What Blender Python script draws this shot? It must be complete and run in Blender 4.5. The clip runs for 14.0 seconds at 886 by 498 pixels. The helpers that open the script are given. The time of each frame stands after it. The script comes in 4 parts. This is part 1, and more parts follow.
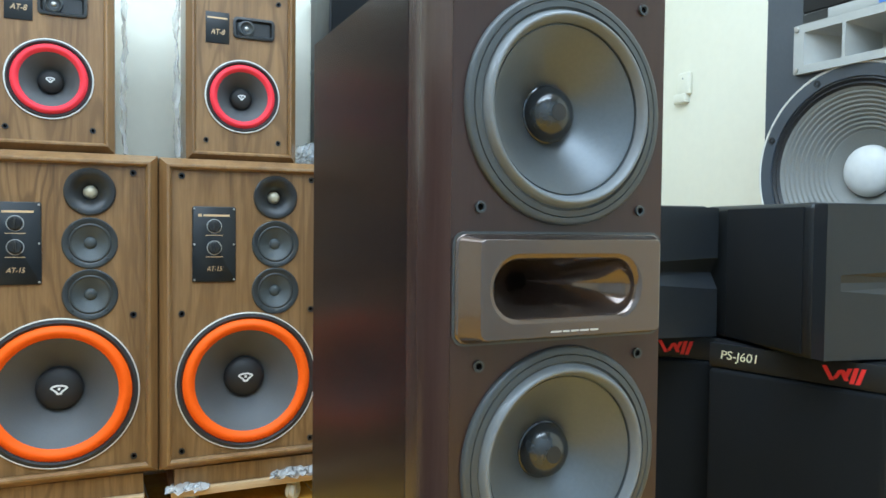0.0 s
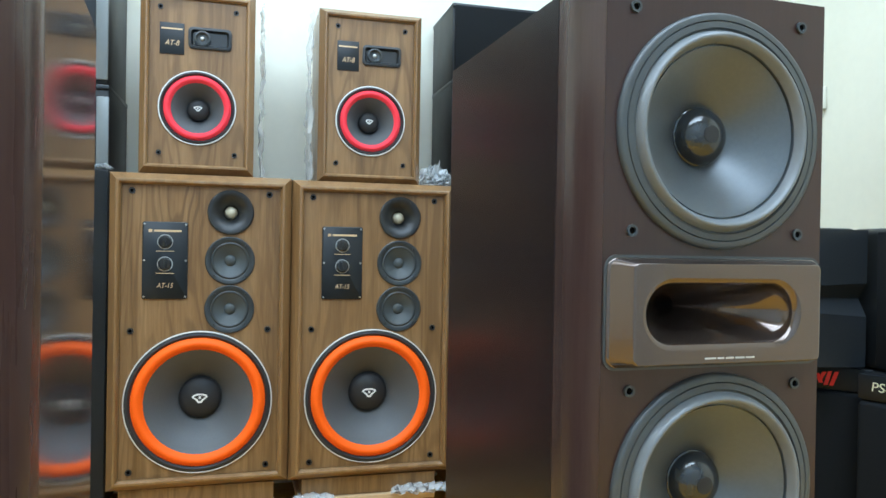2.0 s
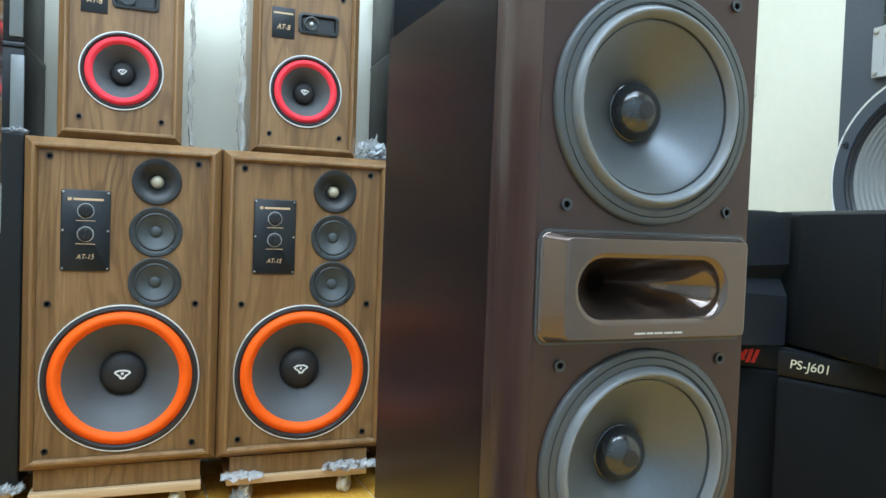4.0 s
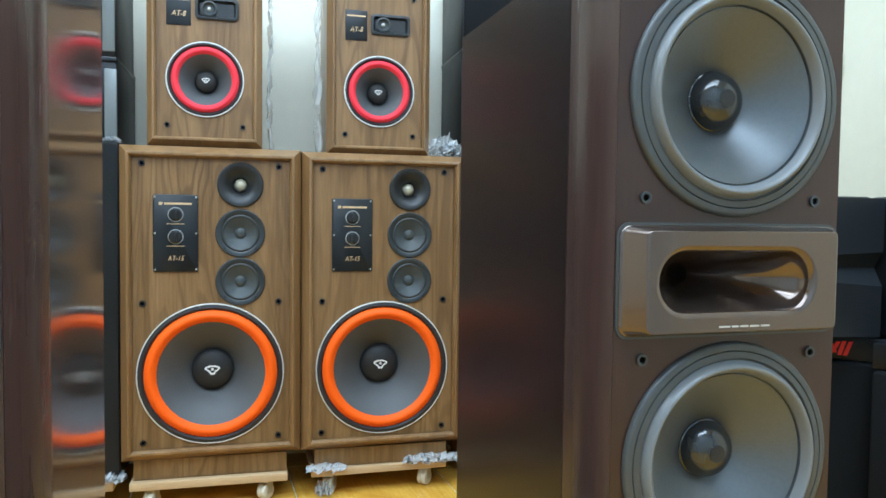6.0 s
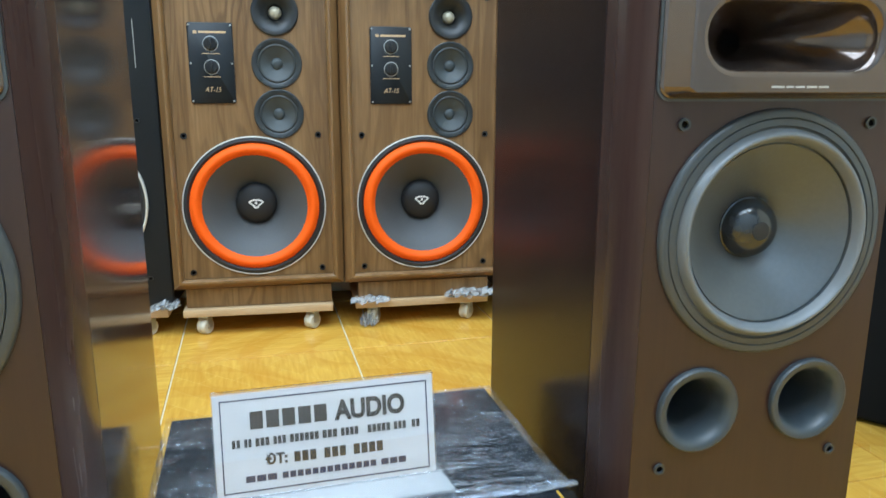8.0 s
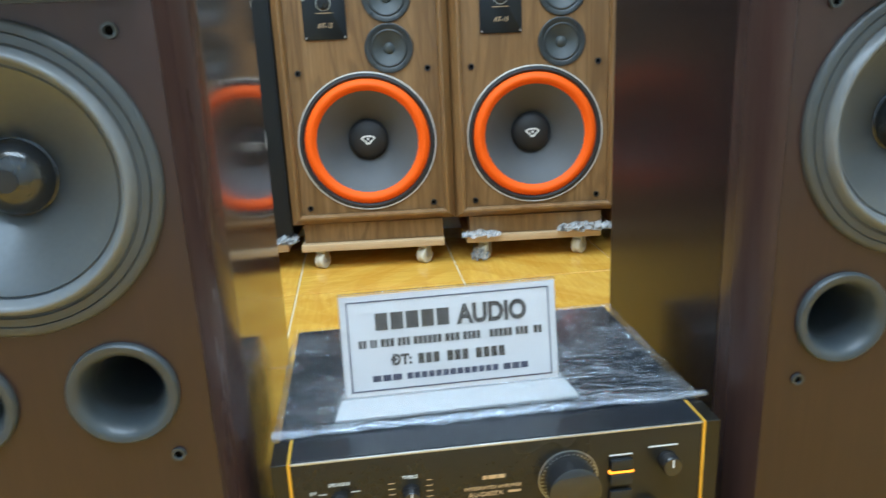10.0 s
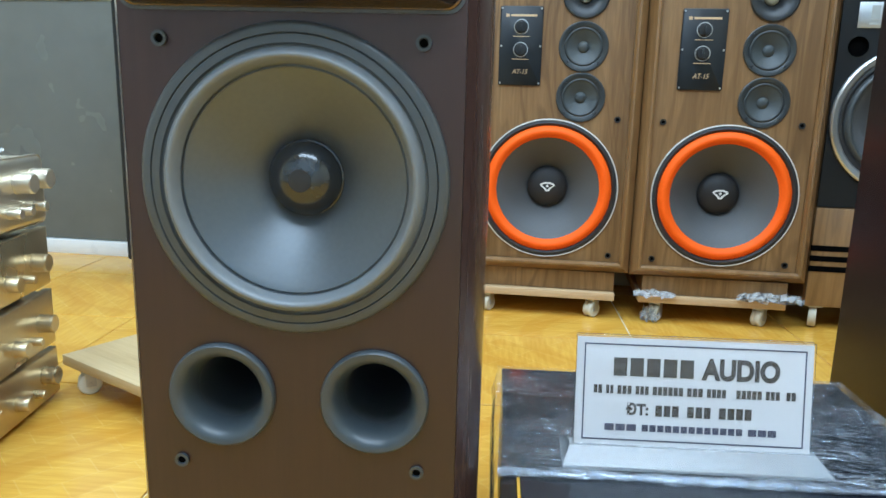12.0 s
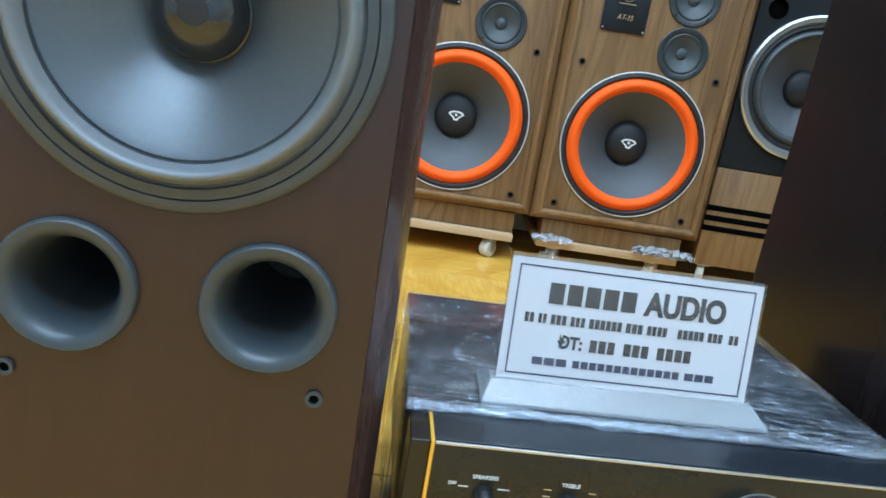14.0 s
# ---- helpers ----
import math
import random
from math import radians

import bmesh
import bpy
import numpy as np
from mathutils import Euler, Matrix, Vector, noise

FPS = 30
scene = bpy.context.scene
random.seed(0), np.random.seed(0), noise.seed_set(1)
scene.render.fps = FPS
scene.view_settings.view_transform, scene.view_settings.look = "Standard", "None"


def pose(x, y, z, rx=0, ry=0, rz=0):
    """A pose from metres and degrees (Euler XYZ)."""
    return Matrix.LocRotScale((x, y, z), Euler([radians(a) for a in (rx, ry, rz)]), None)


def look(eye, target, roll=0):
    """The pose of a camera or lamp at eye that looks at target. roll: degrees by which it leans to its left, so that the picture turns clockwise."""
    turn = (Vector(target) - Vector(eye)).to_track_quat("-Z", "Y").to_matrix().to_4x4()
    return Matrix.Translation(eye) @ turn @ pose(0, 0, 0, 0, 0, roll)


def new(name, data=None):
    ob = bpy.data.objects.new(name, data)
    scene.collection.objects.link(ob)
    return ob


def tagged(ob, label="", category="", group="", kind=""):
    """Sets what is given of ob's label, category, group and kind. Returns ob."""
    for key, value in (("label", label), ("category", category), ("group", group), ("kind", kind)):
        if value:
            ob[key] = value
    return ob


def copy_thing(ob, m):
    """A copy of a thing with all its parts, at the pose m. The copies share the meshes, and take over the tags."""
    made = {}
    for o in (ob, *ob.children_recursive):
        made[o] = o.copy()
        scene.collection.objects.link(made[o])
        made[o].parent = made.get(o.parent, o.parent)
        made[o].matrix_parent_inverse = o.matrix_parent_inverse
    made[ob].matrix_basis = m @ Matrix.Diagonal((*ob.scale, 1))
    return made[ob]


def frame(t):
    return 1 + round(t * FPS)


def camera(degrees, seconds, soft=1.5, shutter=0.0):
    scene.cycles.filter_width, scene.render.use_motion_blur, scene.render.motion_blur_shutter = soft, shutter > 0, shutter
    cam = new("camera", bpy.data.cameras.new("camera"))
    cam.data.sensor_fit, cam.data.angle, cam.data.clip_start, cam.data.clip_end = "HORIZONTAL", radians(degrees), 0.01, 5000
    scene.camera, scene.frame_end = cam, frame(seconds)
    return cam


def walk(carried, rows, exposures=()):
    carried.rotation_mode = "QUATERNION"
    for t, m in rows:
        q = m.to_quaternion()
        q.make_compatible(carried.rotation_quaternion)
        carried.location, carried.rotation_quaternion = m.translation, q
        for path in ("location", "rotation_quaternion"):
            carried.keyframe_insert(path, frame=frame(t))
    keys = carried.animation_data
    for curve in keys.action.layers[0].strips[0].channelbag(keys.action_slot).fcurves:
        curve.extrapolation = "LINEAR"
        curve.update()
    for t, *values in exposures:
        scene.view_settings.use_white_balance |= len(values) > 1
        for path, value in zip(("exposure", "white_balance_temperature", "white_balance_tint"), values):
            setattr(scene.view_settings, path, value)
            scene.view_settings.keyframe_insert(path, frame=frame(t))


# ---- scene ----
cam = camera(62.8, 14.0, 1.5, 0.5)
PATH = [
    (0, (0.173, 0.086, 0.784), (0.953, 1.926, 0.722), 0.6),
    (0.5, (0.167, 0.09, 0.786), (0.909, 1.947, 0.739), 0.7),
    (1, (0.159, 0.091, 0.786), (0.847, 1.969, 0.752), 0.7),
    (1.5, (0.141, 0.087, 0.786), (0.731, 1.997, 0.761), 0.4),
    (2, (0.124, 0.09, 0.787), (0.633, 2.025, 0.774), 1.0),
    (2.5, (0.129, 0.099, 0.788), (0.751, 2.0, 0.778), 2.7),
    (2.7, (0.13, 0.108, 0.786), (0.835, 1.98, 0.763), 3.1),
    (4.8, (0.137, 0.103, 0.779), (0.755, 2.003, 0.693), 0.5),
    (5, (0.134, 0.101, 0.781), (0.721, 2.011, 0.703), 0.4),
    (5.5, (0.128, 0.1, 0.782), (0.656, 2.028, 0.716), 0.5),
    (6, (0.126, 0.098, 0.782), (0.608, 2.038, 0.695), 0.7),
    (6.5, (0.132, 0.099, 0.757), (0.578, 2.045, 0.625), 1.2),
    (7, (0.139, 0.1, 0.715), (0.549, 2.041, 0.464), 1.7),
    (7.5, (0.147, 0.11, 0.693), (0.526, 2.038, 0.322), 1.2),
    (7.7, (0.151, 0.112, 0.684), (0.519, 2.037, 0.283), 0.7),
    (9.8, (0.145, 0.112, 0.634), (0.251, 2.032, 0.084), -2.6),
    (10, (0.134, 0.112, 0.624), (0.185, 2.032, 0.065), -2.6),
    (10.5, (0.117, 0.112, 0.622), (0.062, 2.029, 0.052), -2.0),
    (11, (0.101, 0.098, 0.618), (-0.058, 2.033, 0.137), -0.3),
    (11.5, (0.066, 0.116, 0.616), (-0.228, 2.05, 0.199), -2.4),
    (12, (0.012, 0.121, 0.602), (-0.281, 2.055, 0.186), 1.4),
    (12.5, (-0.014, 0.155, 0.581), (-0.215, 2.097, 0.144), 3.2),
    (13, (-0.043, 0.2, 0.554), (-0.111, 2.14, 0.072), 5.4),
    (13.5, (-0.045, 0.221, 0.533), (-0.037, 2.152, 0.011), 8.4),
    (14, (-0.03, 0.224, 0.534), (0.015, 2.149, -0.005), 9.2),
]
walk(cam, [(t, look(eye, target, roll)) for t, eye, target, roll in PATH],
     [(0.0, 0.08, 6550, 10), (6.0, 0.08, 6500, 10), (11.5, 0.06, 6500, 10), (12.5, 0.04, 6100, 10), (14.0, 0.07, 5950, 10)])

# ---- light ----
world = bpy.data.worlds.new("shop_world")
scene.world = world
world.use_nodes = True
world.node_tree.nodes["Background"].inputs[0].default_value = (0.9, 0.95, 1.0, 1)
world.node_tree.nodes["Background"].inputs[1].default_value = 0.05


def ceiling_lamp(x, y, z, sx, sy, watts, rz=0.0, colour=(0.745, 1.0, 1.27)):
    d = bpy.data.lights.new("unseen_ceiling_lamp", "AREA")
    d.shape, d.size, d.size_y, d.energy, d.color = "RECTANGLE", sx, sy, watts, colour
    ob = new("unseen_ceiling_lamp", d)
    ob.matrix_world = pose(x, y, z, 0, 0, rz)
    return ob


# Ceiling lamps are unseen; positions and sizes are chosen to match highlights and falloff.
ceiling_lamp(-0.1, 0.15, 2.86, 2.7, 0.9, 60)
ceiling_lamp(0.0, 1.60, 2.86, 2.2, 0.3, 26)
ceiling_lamp(-1.7, 1.0, 2.86, 1.2, 0.6, 36)
ceiling_lamp(1.5, 1.1, 2.86, 0.6, 1.2, 18)
# Added near wall_south to brighten it.
ceiling_lamp(0.1, -0.65, 2.86, 2.0, 0.4, 38)


# ---- materials ----
def mat(name):
    m = bpy.data.materials.new(name)
    m.use_nodes = True
    return m, m.node_tree.nodes, m.node_tree.links, m.node_tree.nodes["Principled BSDF"]


def coords(n, l, scale=(1, 1, 1), rot=(0, 0, 0), spread=True):
    """Object coordinates in metres, moved about per object."""
    tc, mp = n.new("ShaderNodeTexCoord"), n.new("ShaderNodeMapping")
    mp.inputs["Scale"].default_value, mp.inputs["Rotation"].default_value = scale, rot
    if spread:
        oi, mul, add = n.new("ShaderNodeObjectInfo"), n.new("ShaderNodeMath"), n.new("ShaderNodeVectorMath")
        mul.operation, mul.inputs[1].default_value = "MULTIPLY", 7.3
        l.new(oi.outputs["Random"], mul.inputs[0])
        l.new(tc.outputs["Object"], add.inputs[0])
        l.new(mul.outputs[0], add.inputs[1])
        l.new(add.outputs[0], mp.inputs["Vector"])
    else:
        l.new(tc.outputs["Object"], mp.inputs["Vector"])
    return mp.outputs[0]


def tex_noise(n, l, vec, scale, detail=4.0, rough=0.55, dist=0.0):
    t = n.new("ShaderNodeTexNoise")
    t.inputs["Scale"].default_value, t.inputs["Detail"].default_value = scale, detail
    t.inputs["Roughness"].default_value, t.inputs["Distortion"].default_value = rough, dist
    l.new(vec, t.inputs["Vector"])
    return t.outputs["Fac"]


def ramp(n, l, fac, stops):
    r = n.new("ShaderNodeValToRGB")
    while len(r.color_ramp.elements) < len(stops):
        r.color_ramp.elements.new(0.5)
    for e, (p, c) in zip(r.color_ramp.elements, stops):
        e.position, e.color = p, (*c, 1) if len(c) == 3 else c
    l.new(fac, r.inputs[0])
    return r.outputs[0]


def mixed(n, l, fac, a, b, mode="MIX"):
    m = n.new("ShaderNodeMix")
    m.data_type, m.blend_type = "RGBA", mode
    for socket, v in ((m.inputs[0], fac), (m.inputs[6], a), (m.inputs[7], b)):
        if isinstance(v, (int, float)):
            socket.default_value = v
        elif isinstance(v, tuple):
            socket.default_value = (*v, 1)
        else:
            l.new(v, socket)
    return m.outputs[2]


def bumped(n, l, bsdf, height, strength, dist=0.001):
    b = n.new("ShaderNodeBump")
    b.inputs["Strength"].default_value, b.inputs["Distance"].default_value = strength, dist
    l.new(height, b.inputs["Height"])
    l.new(b.outputs[0], bsdf.inputs["Normal"])


def ranged(n, l, fac, lo, hi):
    r = n.new("ShaderNodeMapRange")
    r.inputs["From Min"].default_value, r.inputs["From Max"].default_value = 0.3, 0.7
    r.inputs["To Min"].default_value, r.inputs["To Max"].default_value = lo, hi
    l.new(fac, r.inputs[0])
    return r.outputs[0]


def plain(name, colour, rough=0.5, metal=0.0, vary=0.12, grain=60.0, bump=0.05, coat=0.0, spec=0.5, coat_rough=0.1):
    m, n, l, b = mat(name)
    v = coords(n, l)
    big, small = tex_noise(n, l, v, 5.0, 3), tex_noise(n, l, v, grain, 5)
    dark = tuple(c * (1 - vary) for c in colour)
    light = tuple(min(1, c * (1 + vary)) for c in colour)
    l.new(mixed(n, l, 0.5, ramp(n, l, big, [(0.3, dark), (0.7, light)]), ramp(n, l, small, [(0.3, dark), (0.7, light)])), b.inputs["Base Color"])
    l.new(ranged(n, l, big, max(0.02, rough - 0.05), rough + 0.06), b.inputs["Roughness"])
    b.inputs["Metallic"].default_value, b.inputs["Coat Weight"].default_value = metal, coat
    b.inputs["Specular IOR Level"].default_value, b.inputs["Coat Roughness"].default_value = spec, coat_rough
    if bump:
        bumped(n, l, b, small, bump)
    return m


def veneer(name, dark, mid, light, rough=0.4, along="z", scale=1.0, coat=0.0, bump=0.08, spec=0.5, figure=0.0):
    """Straight-grained wood veneer; along: the axis of the grain."""
    m, n, l, b = mat(name)
    s = {"z": (1, 1, 0.05), "x": (0.05, 1, 1)}[along]
    v = coords(n, l, tuple(k * scale for k in s))
    bands, fibre = tex_noise(n, l, v, 14, 4, 0.6, 1.2), tex_noise(n, l, v, 170, 6, 0.7, 0.2)
    blot = tex_noise(n, l, coords(n, l), 3.0, 3)
    c1 = ramp(n, l, bands, [(0.30, dark), (0.48, mid), (0.72, light)])
    c2 = ramp(n, l, fibre, [(0.35, dark), (0.62, light)])
    c = mixed(n, l, 0.45 if not figure else 0.30, c1, c2)
    if figure:
        # flowing growth lines: the contours of a slow, stretched noise
        slow = tex_noise(n, l, coords(n, l, (1.0, 1.0, 0.16)), 4.2, 3, 0.5, 0.35)
        many, wave = n.new("ShaderNodeMath"), n.new("ShaderNodeMath")
        many.operation, many.inputs[1].default_value = "MULTIPLY", 130.0
        wave.operation = "SINE"
        l.new(slow, many.inputs[0])
        l.new(many.outputs[0], wave.inputs[0])
        line = ramp(n, l, wave.outputs[0], [(0.10, (0,) * 3), (0.85, (1,) * 3)])
        where = ranged(n, l, tex_noise(n, l, coords(n, l, (1.0, 1.0, 0.25)), 5.0, 2), 0.15, 1.0)
        c = mixed(n, l, mixed(n, l, 1.0, mixed(n, l, 1.0, line, where, "MULTIPLY"), (figure,) * 3, "MULTIPLY"), c, dark)
    l.new(mixed(n, l, ranged(n, l, blot, 0.0, 0.35), c, mid), b.inputs["Base Color"])
    uneven = 0.05 if figure or rough > 0.38 else 0.012
    l.new(ranged(n, l, bands, rough - uneven, rough + uneven), b.inputs["Roughness"])
    b.inputs["Coat Weight"].default_value, b.inputs["Coat Roughness"].default_value = coat, 0.12
    b.inputs["Specular IOR Level"].default_value = spec
    if bump:
        bumped(n, l, b, fibre, bump, 0.0006)
    return m


def floor_tile_material():
    m, n, l, b = mat("glazed_parquet_print")
    v = coords(n, l, (1, 1, 1), (0, 0, radians(45)), spread=False)
    br = n.new("ShaderNodeTexBrick")
    br.inputs["Scale"].default_value = 1.0
    br.inputs["Brick Width"].default_value, br.inputs["Row Height"].default_value = 0.11, 0.055
    br.inputs["Mortar Size"].default_value, br.inputs["Mortar Smooth"].default_value = 0.0016, 0.6
    br.inputs["Color1"].default_value, br.inputs["Color2"].default_value = (0.67, 0.335, 0.045, 1), (0.79, 0.455, 0.080, 1)
    br.inputs["Mortar"].default_value = (0.80, 0.50, 0.13, 1)
    l.new(v, br.inputs["Vector"])
    grain = tex_noise(n, l, coords(n, l, (30, 3, 1), (0, 0, radians(45))), 4.0, 5)
    c = mixed(n, l, 0.55, br.outputs["Color"], ramp(n, l, grain, [(0.3, (0.61, 0.29, 0.035)), (0.7, (0.83, 0.49, 0.09))]))
    # printed curved bands round two corners of each tile
    tc = n.new("ShaderNodeTexCoord")
    for corner in ((-0.2185, -0.2185, 0), (0.2185, 0.2185, 0)):
        away = n.new("ShaderNodeVectorMath")
        away.operation, away.inputs[1].default_value = "DISTANCE", corner
        l.new(tc.outputs["Object"], away.inputs[0])
        off, on = (0,) * 3, (1,) * 3
        ring = ramp(n, l, away.outputs["Value"], [(0.0, off), (0.095, off), (0.10, on), (0.135, off), (0.225, off), (0.235, on), (0.285, on), (0.292, off), (0.375, off), (0.38, on), (0.415, off)])
        c = mixed(n, l, mixed(n, l, 1.0, ring, (0.32, 0.32, 0.32), "MULTIPLY"), c, (0.58, 0.25, 0.025))
    l.new(c, b.inputs["Base Color"])
    smear = tex_noise(n, l, coords(n, l), 6.0, 4)
    l.new(ranged(n, l, smear, 0.12, 0.26), b.inputs["Roughness"])
    bumped(n, l, b, smear, 0.04)
    return m


def film_material():
    """Clear stretch film: mostly see-through, glossy along its creases."""
    m, n, l, b = mat("stretch_film")
    out = n["Material Output"]
    clear, gloss, mix = n.new("ShaderNodeBsdfTransparent"), n.new("ShaderNodeBsdfGlossy"), n.new("ShaderNodeMixShader")
    clear.inputs[0].default_value = (0.97, 0.98, 1.0, 1)
    gloss.inputs["Roughness"].default_value = 0.20
    gloss.inputs[0].default_value = (0.9, 0.93, 0.97, 1)
    def lines(scale, turn_deg, width):
        """Thin bright creases along the contours of a stretched noise."""
        f = tex_noise(n, l, coords(n, l, scale, (0, 0, radians(turn_deg)), spread=False), 2.6, 4, 0.55, 0.8)
        return ramp(n, l, f, [(0.5 - width, (0,) * 3), (0.5 - width * 0.2, (1,) * 3), (0.5 + width * 0.2, (1,) * 3), (0.5 + width, (0,) * 3)])

    broad = tex_noise(n, l, coords(n, l, (5, 11, 9), (0, 0, radians(-20)), spread=False), 1.6, 2, 0.5, 0.6)
    patch = ramp(n, l, tex_noise(n, l, coords(n, l, (4, 6, 5), spread=False), 1.9, 2), [(0.42, (0.05,) * 3), (0.66, (1,) * 3)])
    both_lines = mixed(n, l, 1.0, lines((3, 22, 10), 14, 0.034), lines((4, 26, 14), 64, 0.028), "LIGHTEN")
    weight = mixed(n, l, 1.0, both_lines, patch, "MULTIPLY")
    haze_part = ramp(n, l, broad, [(0.40, (0.09,) * 3), (0.55, (0.16,) * 3), (0.70, (0.34,) * 3)])
    l.new(mixed(n, l, 1.0, haze_part, mixed(n, l, 1.0, weight, (0.58, 0.58, 0.58), "MULTIPLY"), "LIGHTEN"), mix.inputs[0])
    mx = n.new("ShaderNodeMath")
    mx.operation = "ADD"
    l.new(broad, mx.inputs[0])
    l.new(weight, mx.inputs[1])
    bu = n.new("ShaderNodeBump")
    bu.inputs["Strength"].default_value, bu.inputs["Distance"].default_value = 0.8, 0.006
    l.new(mx.outputs[0], bu.inputs["Height"])
    l.new(bu.outputs[0], gloss.inputs["Normal"])
    l.new(clear.outputs[0], mix.inputs[1])
    # The film's own haze, with light reflected by fine wrinkles tinted in.
    haze, both = n.new("ShaderNodeBsdfDiffuse"), n.new("ShaderNodeMixShader")
    haze.inputs[0].default_value = (0.78, 0.86, 0.95, 1)
    both.inputs[0].default_value = 0.28
    l.new(gloss.outputs[0], both.inputs[1])
    l.new(haze.outputs[0], both.inputs[2])
    l.new(both.outputs[0], mix.inputs[2])
    l.new(mix.outputs[0], out.inputs["Surface"])
    return m


def acrylic_material(name, colour, rough, weight):
    m, n, l, b = mat(name)
    b.inputs["Base Color"].default_value = (*colour, 1)
    b.inputs["Transmission Weight"].default_value = weight
    b.inputs["Roughness"].default_value, b.inputs["IOR"].default_value = rough, 1.49
    return m


WALNUT = veneer("walnut_vinyl", (0.084, 0.040, 0.0130), (0.204, 0.107, 0.041), (0.310, 0.176, 0.074), 0.42, spec=0.45, figure=0.70)
WALNUT_FRAME = veneer("walnut_vinyl_frame", (0.125, 0.062, 0.022), (0.220, 0.116, 0.044), (0.325, 0.182, 0.076), 0.34, spec=0.5, coat=0.35, figure=0.4)
ROSEWOOD = veneer("dark_mahogany_veneer", (0.0255, 0.0107, 0.0085), (0.0315, 0.0132, 0.0105), (0.0390, 0.0168, 0.0130), 0.36, bump=0.008, coat=0.03)
# Base paler than the satin panels', imitating the veil of a grazing reflection.
ROSEWOOD_HAZED = veneer("polished_mahogany_hazed", (0.032, 0.0245, 0.0240), (0.038, 0.0295, 0.0290), (0.046, 0.0360, 0.0350), 0.11, bump=0.0, coat=0.04)
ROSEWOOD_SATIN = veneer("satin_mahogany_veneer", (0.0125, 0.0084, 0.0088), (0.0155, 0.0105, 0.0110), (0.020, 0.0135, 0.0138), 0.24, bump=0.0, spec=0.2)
# Lighter mahogany copy: the light reflected by the posts is in the base colour.
ROSEWOOD_POST_LIT = veneer("mahogany_post_lit", (0.036, 0.019, 0.017), (0.046, 0.025, 0.022), (0.057, 0.032, 0.028), 0.27, bump=0.008, coat=0.08)
PLY = veneer("bare_plywood", (0.42, 0.26, 0.13), (0.55, 0.37, 0.20), (0.66, 0.48, 0.29), 0.6, along="x")
PLYTOP = veneer("waxed_board", (0.45, 0.30, 0.14), (0.56, 0.40, 0.20), (0.66, 0.50, 0.28), 0.4, along="x")
BRONZE = plain("bronze_lacquer", (0.122, 0.088, 0.073), 0.17, 0.8, 0.05, 90, 0.01, coat=0.6, coat_rough=0.07)
RUBBER = plain("dark_rubber", (0.050, 0.056, 0.058), 0.38, 0, 0.10, 120, 0.04)
SURROUND = plain("grey_rubber_roll", (0.145, 0.155, 0.16), 0.36, 0, 0.08, 140, 0.04)
PORT = plain("grey_moulded_plastic", (0.042, 0.052, 0.058), 0.40, 0, 0.12, 90, 0.06)
CONE = plain("graphite_coated_cone", (0.092, 0.104, 0.113), 0.39, 0.52, 0.10, 220, 0.05, coat=0.35, spec=0.4, coat_rough=0.34)
CAPGLOSS = plain("glossy_black_cap", (0.016, 0.016, 0.017), 0.10, 0, 0.15, 90, 0.01, spec=0.8)
CAPSATIN = plain("satin_black_cap", (0.018, 0.020, 0.022), 0.15, 0, 0.15, 90, 0.01, spec=0.7)
CAPMATT = plain("felt_black_cap", (0.014, 0.014, 0.015), 0.6, 0, 0.2, 260, 0.15)
PAPER = plain("grey_paper_cone", (0.075, 0.077, 0.080), 0.55, 0, 0.12, 300, 0.2)
MIDCONE = plain("slate_doped_cloth", (0.046, 0.055, 0.057), 0.5, 0, 0.12, 260, 0.1)
DARKSLATE = plain("dark_slate_plastic", (0.026, 0.031, 0.033), 0.4, 0, 0.1, 160, 0.06)
ORANGE = plain("orange_foam", (0.95, 0.112, 0.004), 0.6, 0, 0.06, 160, 0.08, spec=0.25)
RED = plain("red_foam", (0.84, 0.042, 0.062), 0.6, 0, 0.06, 160, 0.08, spec=0.25)
BLACK = plain("black_plastic", (0.014, 0.015, 0.016), 0.38, 0, 0.15, 120, 0.05)
GASKET = plain("black_gasket", (0.018, 0.018, 0.019), 0.5, 0, 0.2, 150, 0.08)
CHROME = plain("bright_trim", (0.72, 0.72, 0.69), 0.30, 0.35, 0.05, 100, 0.01)
ALU = plain("brushed_aluminium", (0.55, 0.56, 0.56), 0.32, 0.85, 0.06, 200, 0.04)
PANEL = plain("black_satin_panel", (0.010, 0.012, 0.014), 0.36, 0, 0.1, 200, 0.03, spec=0.35)
PRINT = plain("gold_print", (0.62, 0.42, 0.24), 0.45, 0.2, 0.05, 100, 0)
WHITEPRINT = plain("white_print", (0.78, 0.78, 0.76), 0.5, 0, 0.04, 100, 0)
SILVERPRINT = plain("silver_print", (0.42, 0.40, 0.37), 0.5, 0, 0.04, 100, 0)
GOLDDOME = plain("pale_dome", (0.50, 0.45, 0.33), 0.4, 0.2, 0.08, 100, 0.02)
WALLPAINT = plain("warm_white_wall_paint", (0.77, 0.745, 0.625), 0.62, 0, 0.03, 30, 0.06)
# Bluish tint for the unseen south wall, so it bounces cool light.
COOLBOUNCE = plain("cool_bounce_tint", (0.50, 0.60, 0.69), 0.6, 0, 0.03, 30, 0.06)
DADO = plain("grey_gloss_dado", (0.115, 0.125, 0.12), 0.24, 0, 0.08, 14, 0.03)
TRIMWHITE = plain("white_gloss_trim", (0.76, 0.77, 0.78), 0.3, 0, 0.03, 40, 0.03)
CEILWHITE = plain("white_ceiling_paint", (0.8, 0.8, 0.8), 0.7, 0, 0.02, 40, 0.04)
